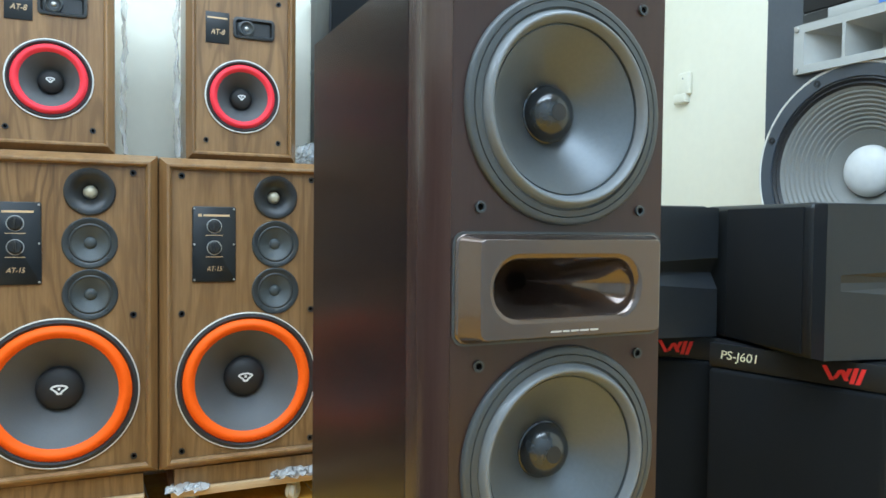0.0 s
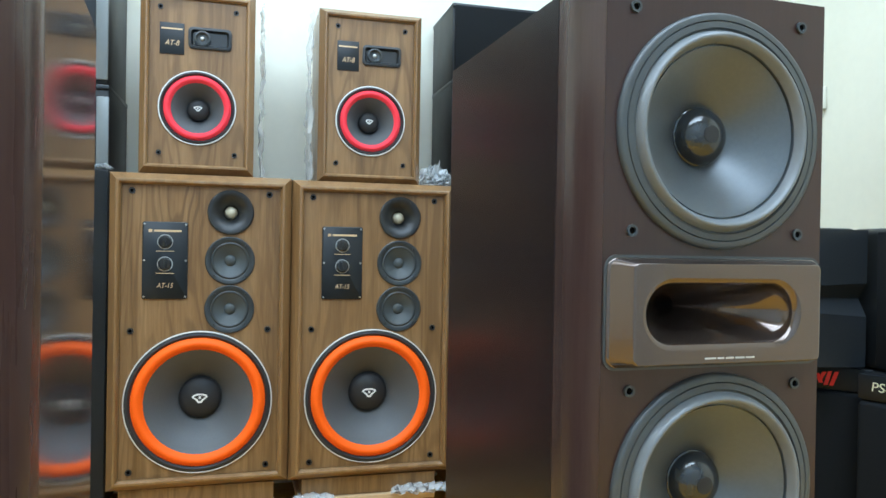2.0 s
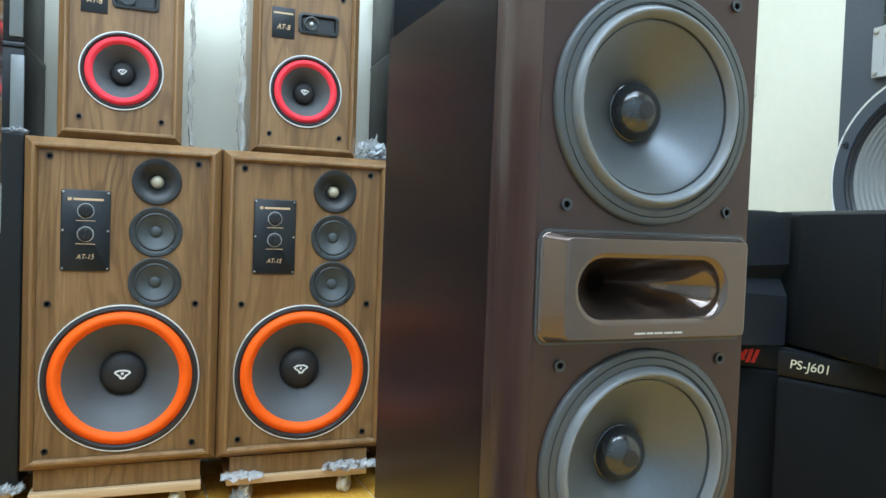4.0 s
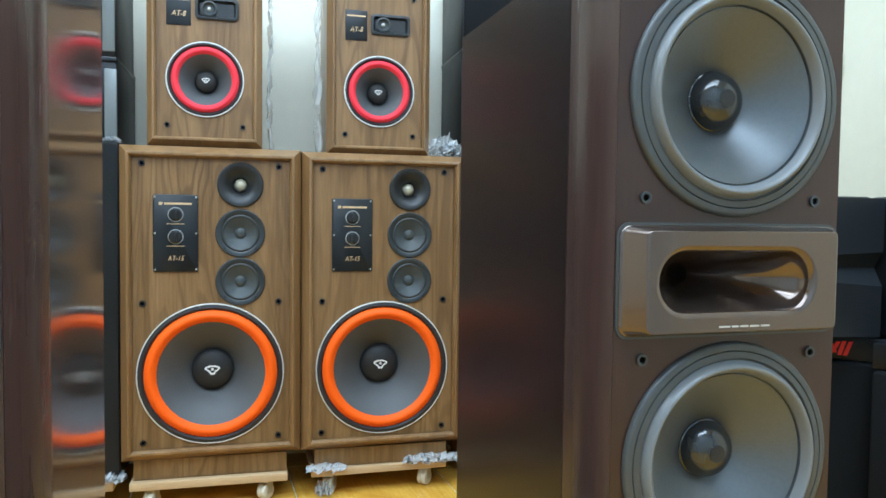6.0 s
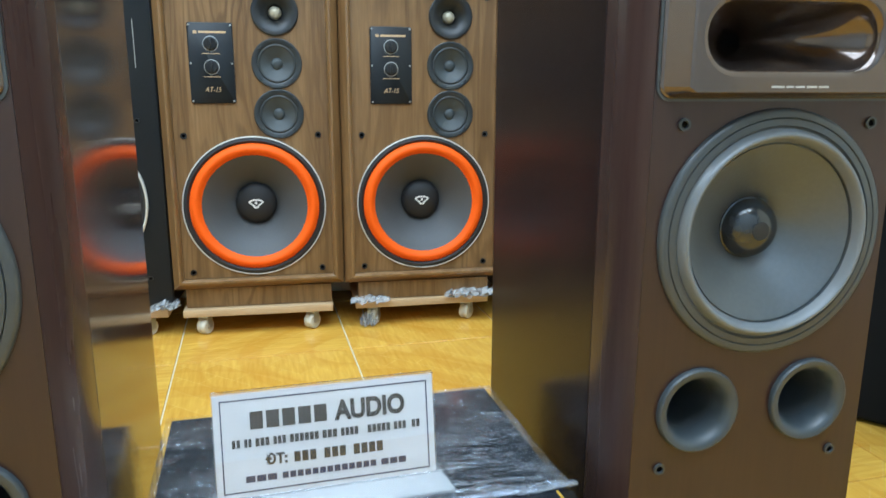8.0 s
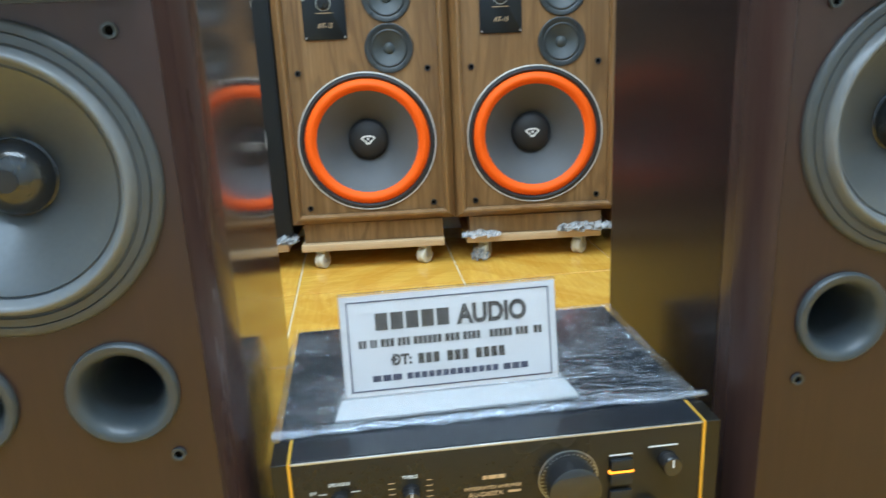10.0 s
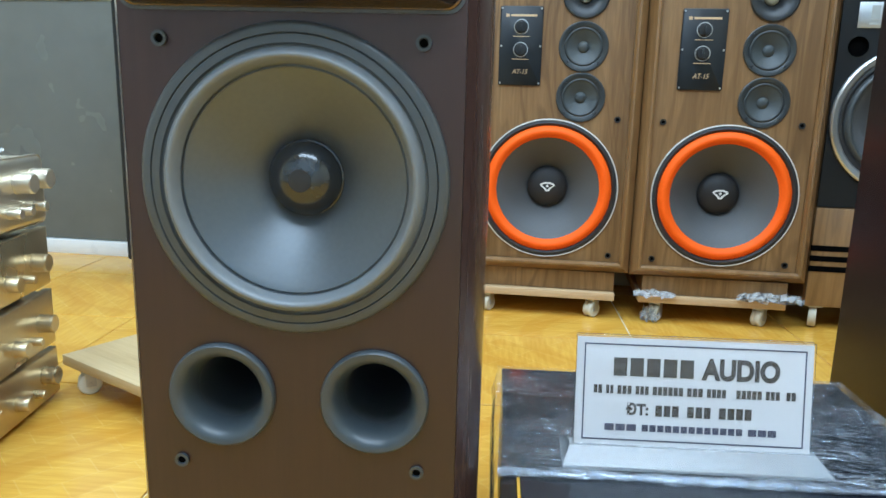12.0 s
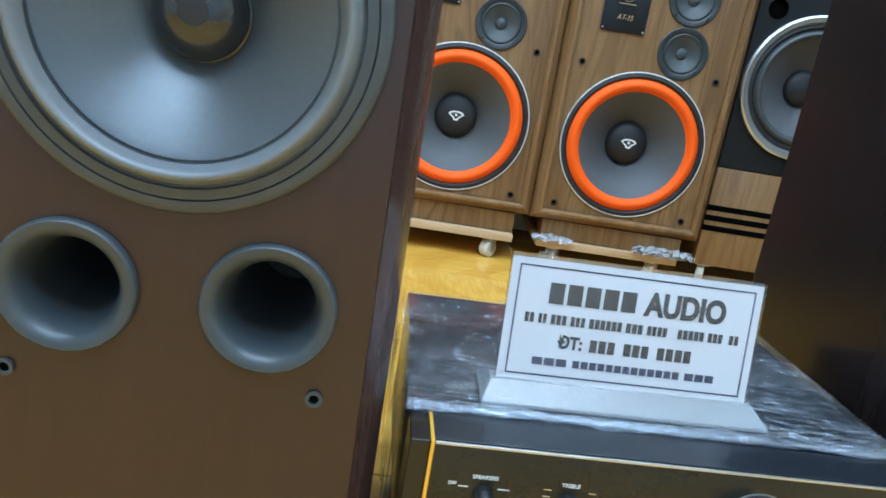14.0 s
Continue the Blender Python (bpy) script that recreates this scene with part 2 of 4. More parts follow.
GROUT = plain("cream_grout", (0.74, 0.66, 0.42), 0.7, 0, 0.1, 60, 0.1)
TILE = floor_tile_material()
BLACKVINYL = plain("black_vinyl_cabinet", (0.0085, 0.0100, 0.0115), 0.42, 0, 0.15, 180, 0.12, spec=0.3)
CLOTH = plain("black_grille_cloth", (0.0088, 0.0098, 0.0108), 0.9, 0, 0.2, 500, 0.3, spec=0.15)
SLATE = plain("slate_grey_cabinet", (0.055, 0.065, 0.078), 0.45, 0, 0.08, 120, 0.06)
GREYPANEL = plain("dark_grey_wedge", (0.015, 0.018, 0.021), 0.32, 0, 0.08, 120, 0.03, spec=0.4)
WHITECONE = plain("pale_ribbed_cone", (0.20, 0.20, 0.185), 0.6, 0, 0.08, 200, 0.1)
WHITECAP = plain("pale_cap", (0.62, 0.62, 0.60), 0.5, 0, 0.1, 45, 0.5)
GREYEDGE = plain("pale_grey_edge", (0.17, 0.185, 0.185), 0.35, 0.2, 0.06, 80, 0.03)
HORNGREY = plain("pale_grey_horn", (0.36, 0.365, 0.345), 0.4, 0, 0.05, 80, 0.03)
BLUE = plain("blue_badge", (0.05, 0.16, 0.50), 0.4, 0, 0.05, 80, 0)
REDPRINT = plain("red_print", (0.75, 0.03, 0.03), 0.5, 0, 0.04, 80, 0)
CREAMPRINT = plain("cream_print", (0.75, 0.73, 0.50), 0.5, 0, 0.04, 80, 0)
CHAMPAGNE = plain("champagne_aluminium", (0.60, 0.50, 0.33), 0.30, 0.85, 0.06, 160, 0.03)
SILVERGOLD = plain("pale_champagne_aluminium", (0.70, 0.64, 0.52), 0.30, 0.8, 0.05, 160, 0.03)
AMPBLACK = plain("black_anodised_face", (0.020, 0.018, 0.014), 0.26, 0.3, 0.08, 200, 0.02)
AMPLID = plain("black_lacquered_lid", (0.016, 0.019, 0.024), 0.22, 0, 0.1, 140, 0.05)
GOLDLINE = plain("gold_inlay", (0.85, 0.48, 0.06), 0.35, 0.4, 0.05, 80, 0)
DARKPRINT = plain("dark_brown_print", (0.036, 0.026, 0.018), 0.5, 0, 0.06, 80, 0)
NAVYPRINT = plain("dark_navy_print", (0.03, 0.03, 0.06), 0.5, 0, 0.06, 80, 0)
CARD = plain("white_card", (0.510, 0.495, 0.490), 0.35, 0, 0.02, 60, 0.01)
ACRYLIC = acrylic_material("clear_acrylic", (1.0, 1.0, 1.0), 0.0, 1.0)
FROSTED = acrylic_material("hazy_acrylic", (0.86, 0.90, 0.93), 0.24, 0.76)
FILM = film_material()
WHEEL = plain("cream_nylon_wheel", (0.62, 0.58, 0.47), 0.45, 0, 0.1, 60, 0.05)
STEEL = plain("zinc_steel", (0.45, 0.44, 0.42), 0.4, 0.9, 0.1, 120, 0.05)
IVORY = plain("ivory_plastic", (0.74, 0.72, 0.61), 0.4, 0, 0.05, 60, 0.02)
LIT, _n, _l, _b = mat("amber_indicator")
_b.inputs["Base Color"].default_value = (0.9, 0.35, 0.03, 1)
_b.inputs["Emission Color"].default_value, _b.inputs["Emission Strength"].default_value = (1.0, 0.36, 0.03, 1), 1.6
# Flat black painted in for the shade inside holes; also colours black stripes.
HOLE_AND_STRIPE = plain("hole_shade_and_stripe_black", (0.003, 0.003, 0.003), 0.95, 0, 0.1, 60, 0, spec=0.0)


# ---- mesh helpers ----
def part(name, bm, material, parent=None, label="", smooth=True, angle=38):
    bmesh.ops.recalc_face_normals(bm, faces=bm.faces[:])
    me = bpy.data.meshes.new(name)
    bm.to_mesh(me)
    bm.free()
    if smooth:
        me.shade_smooth()
        me.set_sharp_from_angle(angle=radians(angle))
    me.materials.append(material)
    ob = new(name, me)
    if parent is not None:
        ob.parent = parent
    if label:
        tagged(ob, label)
    return ob


def thing(name, m, label, category, group=""):
    ob = new(name)
    ob.empty_display_size = 0.05
    ob.matrix_world = m
    return tagged(ob, label, category, group)


def box(bm, x0, x1, y0, y1, z0, z1, bevel=0.0, seg=2):
    r = bmesh.ops.create_cube(bm, size=1.0, matrix=Matrix.Translation(((x0 + x1) / 2, (y0 + y1) / 2, (z0 + z1) / 2)) @ Matrix.Diagonal((x1 - x0, y1 - y0, z1 - z0, 1)))
    if bevel:
        edges = list({e for v in r["verts"] for e in v.link_edges})
        bmesh.ops.bevel(bm, geom=edges, offset=bevel, segments=seg, profile=0.5, affect="EDGES")
    return bm


def cube(x0, x1, y0, y1, z0, z1, bevel=0.0, seg=2):
    return box(bmesh.new(), x0, x1, y0, y1, z0, z1, bevel, seg)


def lathe(bm, prof, cx=0.0, cz=0.0, y0=0.0, seg=48):
    """Turns a profile of (radius, distance in front of y0) about an axis along y."""
    rows = []
    for r, d in prof:
        if r < 1e-6:
            rows.append([bm.verts.new((cx, y0 - d, cz))])
        else:
            rows.append([bm.verts.new((cx + r * math.cos(2 * math.pi * k / seg), y0 - d, cz + r * math.sin(2 * math.pi * k / seg))) for k in range(seg)])
    for a, b in zip(rows, rows[1:]):
        for k in range(seg):
            q = [a[k % len(a)], a[(k + 1) % len(a)], b[(k + 1) % len(b)], b[k % len(b)]]
            q = list(dict.fromkeys(q))
            if len(q) > 2:
                bm.faces.new(q)
    return bm


def turned(prof, cx=0.0, cz=0.0, y0=0.0, seg=48):
    return lathe(bmesh.new(), prof, cx, cz, y0, seg)


def roll(r0, r1, height, base=0.0, n=8):
    """A half-round roll between two radii."""
    return [(r0 + (r1 - r0) * k / n, base + height * math.sin(math.pi * k / n)) for k in range(n + 1)]


def circle_loop(cx, cz, r, seg=48):
    return [(cx + r * math.cos(2 * math.pi * k / seg), cz + r * math.sin(2 * math.pi * k / seg)) for k in range(seg)]


def round_rect(cx, cz, w, h, r, seg=6):
    pts = []
    for sx, sz, a0 in ((1, 1, 0), (-1, 1, 90), (-1, -1, 180), (1, -1, 270)):
        for k in range(seg + 1):
            a = radians(a0 + 90 * k / seg)
            pts.append((cx + sx * (w / 2 - r) + r * math.cos(a), cz + sz * (h / 2 - r) + r * math.sin(a)))
    return pts


def plate(outer, holes, y0, thick):
    """A flat plate facing -y with holes through it."""
    bm = bmesh.new()
    edges = []
    for loop in [outer, *holes]:
        vs = [bm.verts.new((x, y0, z)) for x, z in loop]
        edges += [bm.edges.new((vs[k], vs[(k + 1) % len(vs)])) for k in range(len(vs))]
    bmesh.ops.triangle_fill(bm, use_beauty=True, use_dissolve=False, edges=edges)
    r = bmesh.ops.extrude_face_region(bm, geom=bm.faces[:])
    bmesh.ops.translate(bm, vec=(0, thick, 0), verts=[g for g in r["geom"] if isinstance(g, bmesh.types.BMVert)])
    return bm


def loft(loops, close_end=False, bm=None):
    """Joins loops of (x, y, z) with equal counts."""
    bm = bm or bmesh.new()
    rows = [[bm.verts.new(p) for p in loop] for loop in loops]
    for a, b in zip(rows, rows[1:]):
        for k in range(len(a)):
            j = (k + 1) % len(a)
            bm.faces.new((a[k], a[j], b[j], b[k]))
    if close_end:
        bm.faces.new(rows[-1])
    return bm


def frame_ring(w, h, z0, steps):
    """A picture-frame ring: steps of (inset, distance in front of y=0)."""
    loops = []
    for inset, d in steps:
        x, lo, hi = w / 2 - inset, z0 + inset, z0 + h - inset
        loops.append([(-x, -d, lo), (x, -d, lo), (x, -d, hi), (-x, -d, hi)])
    return loft(loops)


def lettering(name, text, size, x, y, z, material, parent, bold=0.0, squeeze=1.0, slant=0.0, rx=90, rz=0.0, align="CENTER"):
    cu = bpy.data.curves.new(name, "FONT")
    cu.body, cu.size, cu.align_x, cu.align_y = text, size, align, "CENTER"
    cu.extrude, cu.offset, cu.shear = 0.0003, bold, slant
    tmp = new(name, cu)
    bpy.context.view_layer.update()
    me = bpy.data.meshes.new_from_object(tmp.evaluated_get(bpy.context.evaluated_depsgraph_get()))
    bpy.data.objects.remove(tmp)
    me.transform(pose(x, y, z, rx, 0, rz) @ Matrix.Diagonal((squeeze, 1, 1, 1)))
    me.materials.clear()
    me.materials.append(material)
    ob = new(name, me)
    ob.parent = parent
    return ob


def bars(name, spans, z, h, y, material, parent):
    bm = bmesh.new()
    for a, b in spans:
        box(bm, a, b, y - 0.0006, y, z - h / 2, z + h / 2)
    return part(name, bm, material, parent, smooth=False)


def sockets(parent, places, y=0.0, r=0.0075, name="grille_socket", rim=None):
    for x, z in places:
        s = part(name, turned([(r, 0.0005), (r, 0.003), (r * 0.62, 0.003), (r * 0.5, 0.0)], x, z, y, 16), rim or BLACK, parent)
        # Black disc stands in for the shade inside the socket.
        part("socket_hole", turned([(r * 0.55, 0.0012), (0, 0.0012)], x, z, y, 16), HOLE_AND_STRIPE, s)


def emblem(parent, x, z, y, s):
    """A small white shield-like outline."""
    bm = bmesh.new()
    outer = [(-1.10, .16), (-.92, .44), (-.4, .62), (.4, .62), (.92, .44), (1.10, .16), (.46, -.36), (.30, -.70), (-.30, -.70), (-.46, -.36)]
    inner = [(-.80, .15), (-.68, .27), (-.3, .38), (.3, .38), (.68, .27), (.80, .15), (.24, -.22), (.12, -.44), (-.12, -.44), (-.24, -.22)]
    loft([[(x + a * s, y, z + b * s) for a, b in outer], [(x + a * s, y - 0.0008, z + b * s) for a, b in outer],
          [(x + a * s, y - 0.0008, z + b * s) for a, b in inner], [(x + a * s, y, z + b * s) for a, b in inner]], bm=bm)
    box(bm, x - 0.16 * s, x + 0.16 * s, y - 0.0008, y, z - 0.1 * s, z + 0.25 * s)
    return part("emblem", bm, WHITEPRINT, parent, "white emblem", smooth=False)


def dome_profile(r, height, base, n=8):
    return [(r * math.cos(math.pi / 2 * k / n), base + height * math.sin(math.pi / 2 * k / n)) for k in range(n + 1)]


# ---- setting ----
X0, X1, Y0, Y1, H = -3.0, 2.15, -1.45, 2.505, 2.9
floor = tagged(part("floor", cube(X0 - 0.15, X1 + 0.15, Y0 - 0.15, Y1 + 0.15, -0.12, -0.004), GROUT, smooth=False), "glazed yellow parquet-print floor tiles with cream joints", "floor", kind="structure")
tagged(part("ceiling", cube(X0 - 0.15, X1 + 0.15, Y0 - 0.15, Y1 + 0.15, H, H + 0.12), CEILWHITE, smooth=False), "plain white painted ceiling", "ceiling", kind="structure")
tagged(part("wall_north", cube(X0 - 0.15, X1 + 0.15, Y1, Y1 + 0.15, -0.1, H), WALLPAINT, smooth=False), "warm white painted wall behind the loudspeakers", "wall", kind="structure")
# Unseen wall, set close and tinted to throw cool light on the towers.
tagged(part("wall_south", cube(X0 - 0.15, X1 + 0.15, Y0 - 0.15, Y0, -0.1, H), COOLBOUNCE, smooth=False), "unseen closing wall, tinted cool to bounce bluish light", "wall", kind="structure")
tagged(part("wall_east", cube(X1, X1 + 0.15, Y0, Y1, -0.1, H), WALLPAINT, smooth=False), "warm white painted wall with a small wall box", "wall", kind="structure")
tagged(part("wall_west", cube(X0 - 0.15, X0, Y0, Y1, -0.1, H), WALLPAINT, smooth=False), "warm white painted wall", "wall", kind="structure")
tagged(part("dado", cube(X0, -1.0, Y1 - 0.012, Y1 - 0.0, 0.055, 0.885), DADO, smooth=False), "glossy grey painted lower wall", "wall panel", kind="structure")
tagged(part("trim", cube(X0, -1.0, Y1 - 0.02, Y1, 0.888, 0.965, 0.004), TRIMWHITE), "white gloss rail above the grey wall", "trim", kind="structure")
tagged(part("baseboard", cube(X0, -1.0, Y1 - 0.022, Y1, -0.003, 0.052, 0.004), TRIMWHITE), "white gloss baseboard", "baseboard", kind="structure")


# ---- loudspeakers ----
def big_woofer(parent, cx, cz, y, r, band, band_in, cap_r, colour, colour_label, scale):
    """Pressed-rim woofer with a coloured foam roll."""
    w = part("woofer", turned([(r, -0.004), (r, 0.0035), (r - 0.0012, 0.0050), (r - 0.0030, 0.0050), (r - 0.0038, 0.004)], cx, cz, y, 64), CHROME, parent, "woofer with bright rim and %s roll" % colour_label)
    part("gasket", turned([(r - 0.0035, 0.0045), (r - 0.012 * scale, 0.0065), (band + 0.004, 0.005), (band - 0.002, 0.001)], cx, cz, y, 64), GASKET, w)
    part("surround", turned(roll(band, band_in, 0.013 * scale, 0.001), cx, cz, y, 64), colour, w, "%s foam roll" % colour_label)
    deep = 0.075 * scale
    prof = [(band_in, 0.001)]
    for k in range(1, 17):
        f = k / 16
        prof.append((band_in + (cap_r * 0.9 - band_in) * f, -deep * (f ** 1.12) + (0.0006 if 1 < k < 6 and k % 2 else 0)))
    part("cone", turned(prof, cx, cz, y, 64), PAPER, w)
    c = part("dust_cap", turned([(cap_r, -deep + 0.008)] + dome_profile(cap_r * 0.985, 0.024 * scale, -deep + 0.012), cx, cz, y, 40), CAPMATT, w)
    emblem(c, cx, cz + 0.002, y + deep - 0.012 - 0.024 * scale - 0.0004, cap_r * 0.34)
    return w


def walnut_cabinet(parent, w, h, depth, edge, recess, holes):
    """Box with a chamfered picture-frame front round a recessed baffle."""
    body = frame_ring(w, h, 0.0, [(0.0, -depth), (0.0, -edge * 0.95), (0.0015, -edge * 0.87), (edge * 0.60, -0.001), (edge * 0.66, 0.0), (edge * 0.82, 0.0), (edge, -recess * 0.5), (edge, -recess - 0.004)])
    bm = body
    back = [v for v in bm.verts if abs(v.co.y - depth) < 1e-6]
    bm.faces.new(back)
    part("cabinet", bm, WALNUT_FRAME, parent, smooth=False)
    x, lo, hi = w / 2 - edge - 0.0005, edge + 0.0005, h - edge - 0.0005
    return part("baffle", plate([(-x, lo), (x, lo), (x, hi), (-x, hi)], holes, recess, 0.012), WALNUT, parent, smooth=False)


def large_walnut_speaker():
    sp = thing("floor_speaker", pose(-0.003, 2.099, 0.131, 0, 0, 1.0), "large walnut three-way loudspeaker with orange-rimmed woofer on a wheeled board", "loudspeaker", "walnut loudspeakers along the wall")
    w, h, rec = 0.461, 0.829, 0.017
    wz, r = 0.226, 0.189
    mids = [(0.071, 0.602), (0.071, 0.472)]
    tw = (0.071, 0.731)
    holes = [circle_loop(-0.003, wz, r - 0.006)] + [circle_loop(x, z, 0.052) for x, z in mids] + [circle_loop(*tw, 0.045)]
    walnut_cabinet(sp, w, h, 0.37, 0.030, rec, holes)
    big_woofer(sp, -0.003, wz, rec, r, 0.1715, 0.139, 0.056, ORANGE, "orange", 1.0)
    for x, z in mids:
        m = part("midrange", turned([(0.0645, -0.002), (0.0645, 0.003), (0.0625, 0.0048), (0.052, 0.0046), (0.050, 0.0030)], x, z, rec, 48), DARKSLATE, sp, "sealed black midrange driver")
        part("surround", turned(roll(0.0505, 0.0415, 0.0020, 0.0022), x, z, rec, 48), DARKSLATE, m)
        part("cone", turned([(0.0418, 0.0024), (0.030, -0.0030), (0.014, -0.0100)], x, z, rec, 48), MIDCONE, m)
        part("dust_cap", turned([(0.0155, -0.0100)] + dome_profile(0.0150, 0.0065, -0.0096, 5), x, z, rec, 32), MIDCONE, m)
        for a in (45, 135, 225, 315):
            part("screw", turned([(0.0032, 0.005), (0.003, 0.0068), (0, 0.0072)], x + 0.056 * math.cos(radians(a)), z + 0.056 * math.sin(radians(a)), rec, 10), BLACK, m)
    x, z = tw
    t = part("tweeter", turned([(0.060, -0.002), (0.060, 0.004), (0.057, 0.0065), (0.050, 0.0065), (0.040, 0.003), (0.030, -0.006), (0.022, -0.018), (0.018, -0.030)], x, z, rec, 48), BLACK, sp, "black flared horn tweeter")
    part("dome", turned([(0.0175, -0.028)] + dome_profile(0.0165, 0.013, -0.026, 6), x, z, rec, 32), GOLDDOME, t, "pale tweeter dome")
    for a in (55, 125, 235, 305):
        part("screw", turned([(0.003, 0.006), (0.0028, 0.0074), (0, 0.0078)], x + 0.053 * math.cos(radians(a)), z + 0.053 * math.sin(radians(a)), rec, 10), BLACK, t)
    px, pz = -0.0925, 0.601
    p = part("control_panel", loft([[(a, rec, b) for a, b in round_rect(px, pz, 0.112, 0.202, 0.005)], [(a, rec - 0.004, b) for a, b in round_rect(px, pz, 0.112, 0.202, 0.005)],
                                    [(a, rec - 0.005, b) for a, b in round_rect(px, pz, 0.109, 0.199, 0.004)]], True), PANEL, sp, "black control panel with gold print")
    for kz in (pz + 0.049, pz - 0.009):
        part("dial_ring", turned([(0.0195, 0.005), (0.0195, 0.006), (0.0175, 0.0062), (0.0165, 0.003)], px, kz, rec, 32), STEEL, p)
        k = part("knob", turned([(0.0155, 0.003), (0.0155, 0.010), (0.0135, 0.012), (0, 0.012)], px, kz, rec, 32), BLACK, p)
        part("knob_grip", cube(px - 0.0025, px + 0.0025, rec - 0.017, rec - 0.012, kz - 0.013, kz + 0.013, 0.0008), BLACK, k)
        bars("scale_print", [(px - 0.022, px + 0.022)], kz - 0.0245, 0.0018, rec - 0.005, PRINT, p)
    bars("brand_print", [(px - 0.028, px + 0.040)], pz + 0.0775, 0.0055, rec - 0.005, PRINT, p)
    bars("brand_mark", [(px - 0.041, px - 0.032)], pz + 0.0775, 0.0075, rec - 0.005, PRINT, p)
    lettering("model_print", "AT-15", 0.018, px, rec - 0.0053, pz - 0.066, PRINT, p, 0.0, 0.85, 0.25)
    for sx, sz in ((-1, 1), (1, 1), (-1, 0), (1, 0), (-1, -1), (1, -1)):
        part("screw", turned([(0.0028, 0.005), (0.0026, 0.0062), (0, 0.0066)], px + sx * 0.051, pz + sz * 0.095, rec, 10), STEEL, p)
    sockets(sp, [(sx * 0.173 - 0.002, zz - 0.131) for sx in (-1, 1) for zz in (0.913, 0.548, 0.180)], rec, 0.0085)
    return sp


def small_walnut_speaker():
    sp = thing("bookshelf_speaker", pose(-0.024, 2.145, 0.9645, 0, 0, 0.8), "small walnut two-way loudspeaker with red-rimmed woofer standing on a larger one", "loudspeaker", "small walnut loudspeakers")
    w, h, rec = 0.296, 0.492, 0.012
    wz, r = 0.178, 0.1005
    walnut_cabinet(sp, w, h, 0.24, 0.024, rec, [circle_loop(0.0, wz, r - 0.005), round_rect(0.030, 0.366, 0.10, 0.045, 0.01)])
    big_woofer(sp, 0.0, wz, rec, r, 0.088, 0.068, 0.030, RED, "red", 0.62)
    tx, tz = 0.030, 0.366
    t = part("tweeter", loft([[(a, rec, b) for a, b in round_rect(tx, tz, 0.112, 0.058, 0.012)], [(a, rec - 0.005, b) for a, b in round_rect(tx, tz, 0.112, 0.058, 0.012)],
                              [(a, rec - 0.006, b) for a, b in round_rect(tx, tz, 0.107, 0.053, 0.010)], [(a, rec - 0.006, b) for a, b in round_rect(tx, tz, 0.098, 0.044, 0.008)],
                              [(a, rec + 0.004, b) for a, b in round_rect(tx, tz, 0.088, 0.036, 0.006)]], True), BLACK, sp, "black oblong horn tweeter")
    part("bezel", turned([(0.021, -0.004), (0.021, 0.0045), (0.017, 0.0055), (0.011, -0.0005), (0.0060, -0.0008)], tx - 0.020, tz, rec, 32), DARKSLATE, t)
    part("dome", turned([(0.0070, -0.0010)] + dome_profile(0.0064, 0.004, -0.0010, 5), tx - 0.020, tz, rec, 24), STEEL, t, "small silver dome")
    p = part("name_plate", cube(-0.098, -0.036, rec - 0.002, rec, 0.318, 0.402, 0.0005), PANEL, sp, "dark grey plate with gold print")
    bars("brand_print", [(-0.094, -0.041)], 0.386, 0.004, rec - 0.002, PRINT, p)
    lettering("model_print", "AT-8", 0.020, -0.067, rec - 0.0024, 0.348, PRINT, p, 0.0, 0.85, 0.25)
    sockets(sp, [(sx * 0.097, zz) for sx in (-1, 1) for zz in (0.055, 0.443)], rec, 0.007)
    return sp


def caster(parent, x, y, rz=0.0):
    """Swivel caster: top plate, bent fork and twin nylon wheel, turned by rz."""
    at = pose(x, y, 0, 0, 0, rz)
    bm = cube(-0.021, 0.021, -0.018, 0.018, 0.0500, 0.0542, 0.001)
    bmesh.ops.transform(bm, matrix=at, verts=bm.verts)
    g = part("caster", bm, STEEL, parent, "small caster with cream nylon wheel")
    bm = bmesh.new()
    for q in (-1, 1):
        box(bm, -0.013, 0.006, q * 0.0150 - 0.001, q * 0.0150 + 0.001, 0.018, 0.050)
    box(bm, -0.015, 0.012, -0.016, 0.016, 0.0455, 0.0505, 0.002)
    bmesh.ops.transform(bm, matrix=at, verts=bm.verts)
    part("fork", bm, STEEL, g)
    bm = turned([(0.005, -0.0135), (0.020, -0.0135), (0.0225, -0.0105), (0.0225, -0.0035), (0.0200, -0.0012), (0.0200, 0.0012), (0.0225, 0.0035), (0.0225, 0.0105), (0.020, 0.0135), (0.005, 0.0135)], 0, 0, 0, 28)
    bmesh.ops.transform(bm, matrix=at @ pose(-0.006, 0, 0.0226), verts=bm.verts)
    w = part("wheel", bm, WHEEL, g)
    bm = turned([(0.0055, -0.0175), (0.0055, 0.0175), (0, 0.0175)], 0, 0, 0, 12)
    bmesh.ops.transform(bm, matrix=at @ pose(-0.006, 0, 0.0226), verts=bm.verts)
    part("axle", bm, STEEL, w)


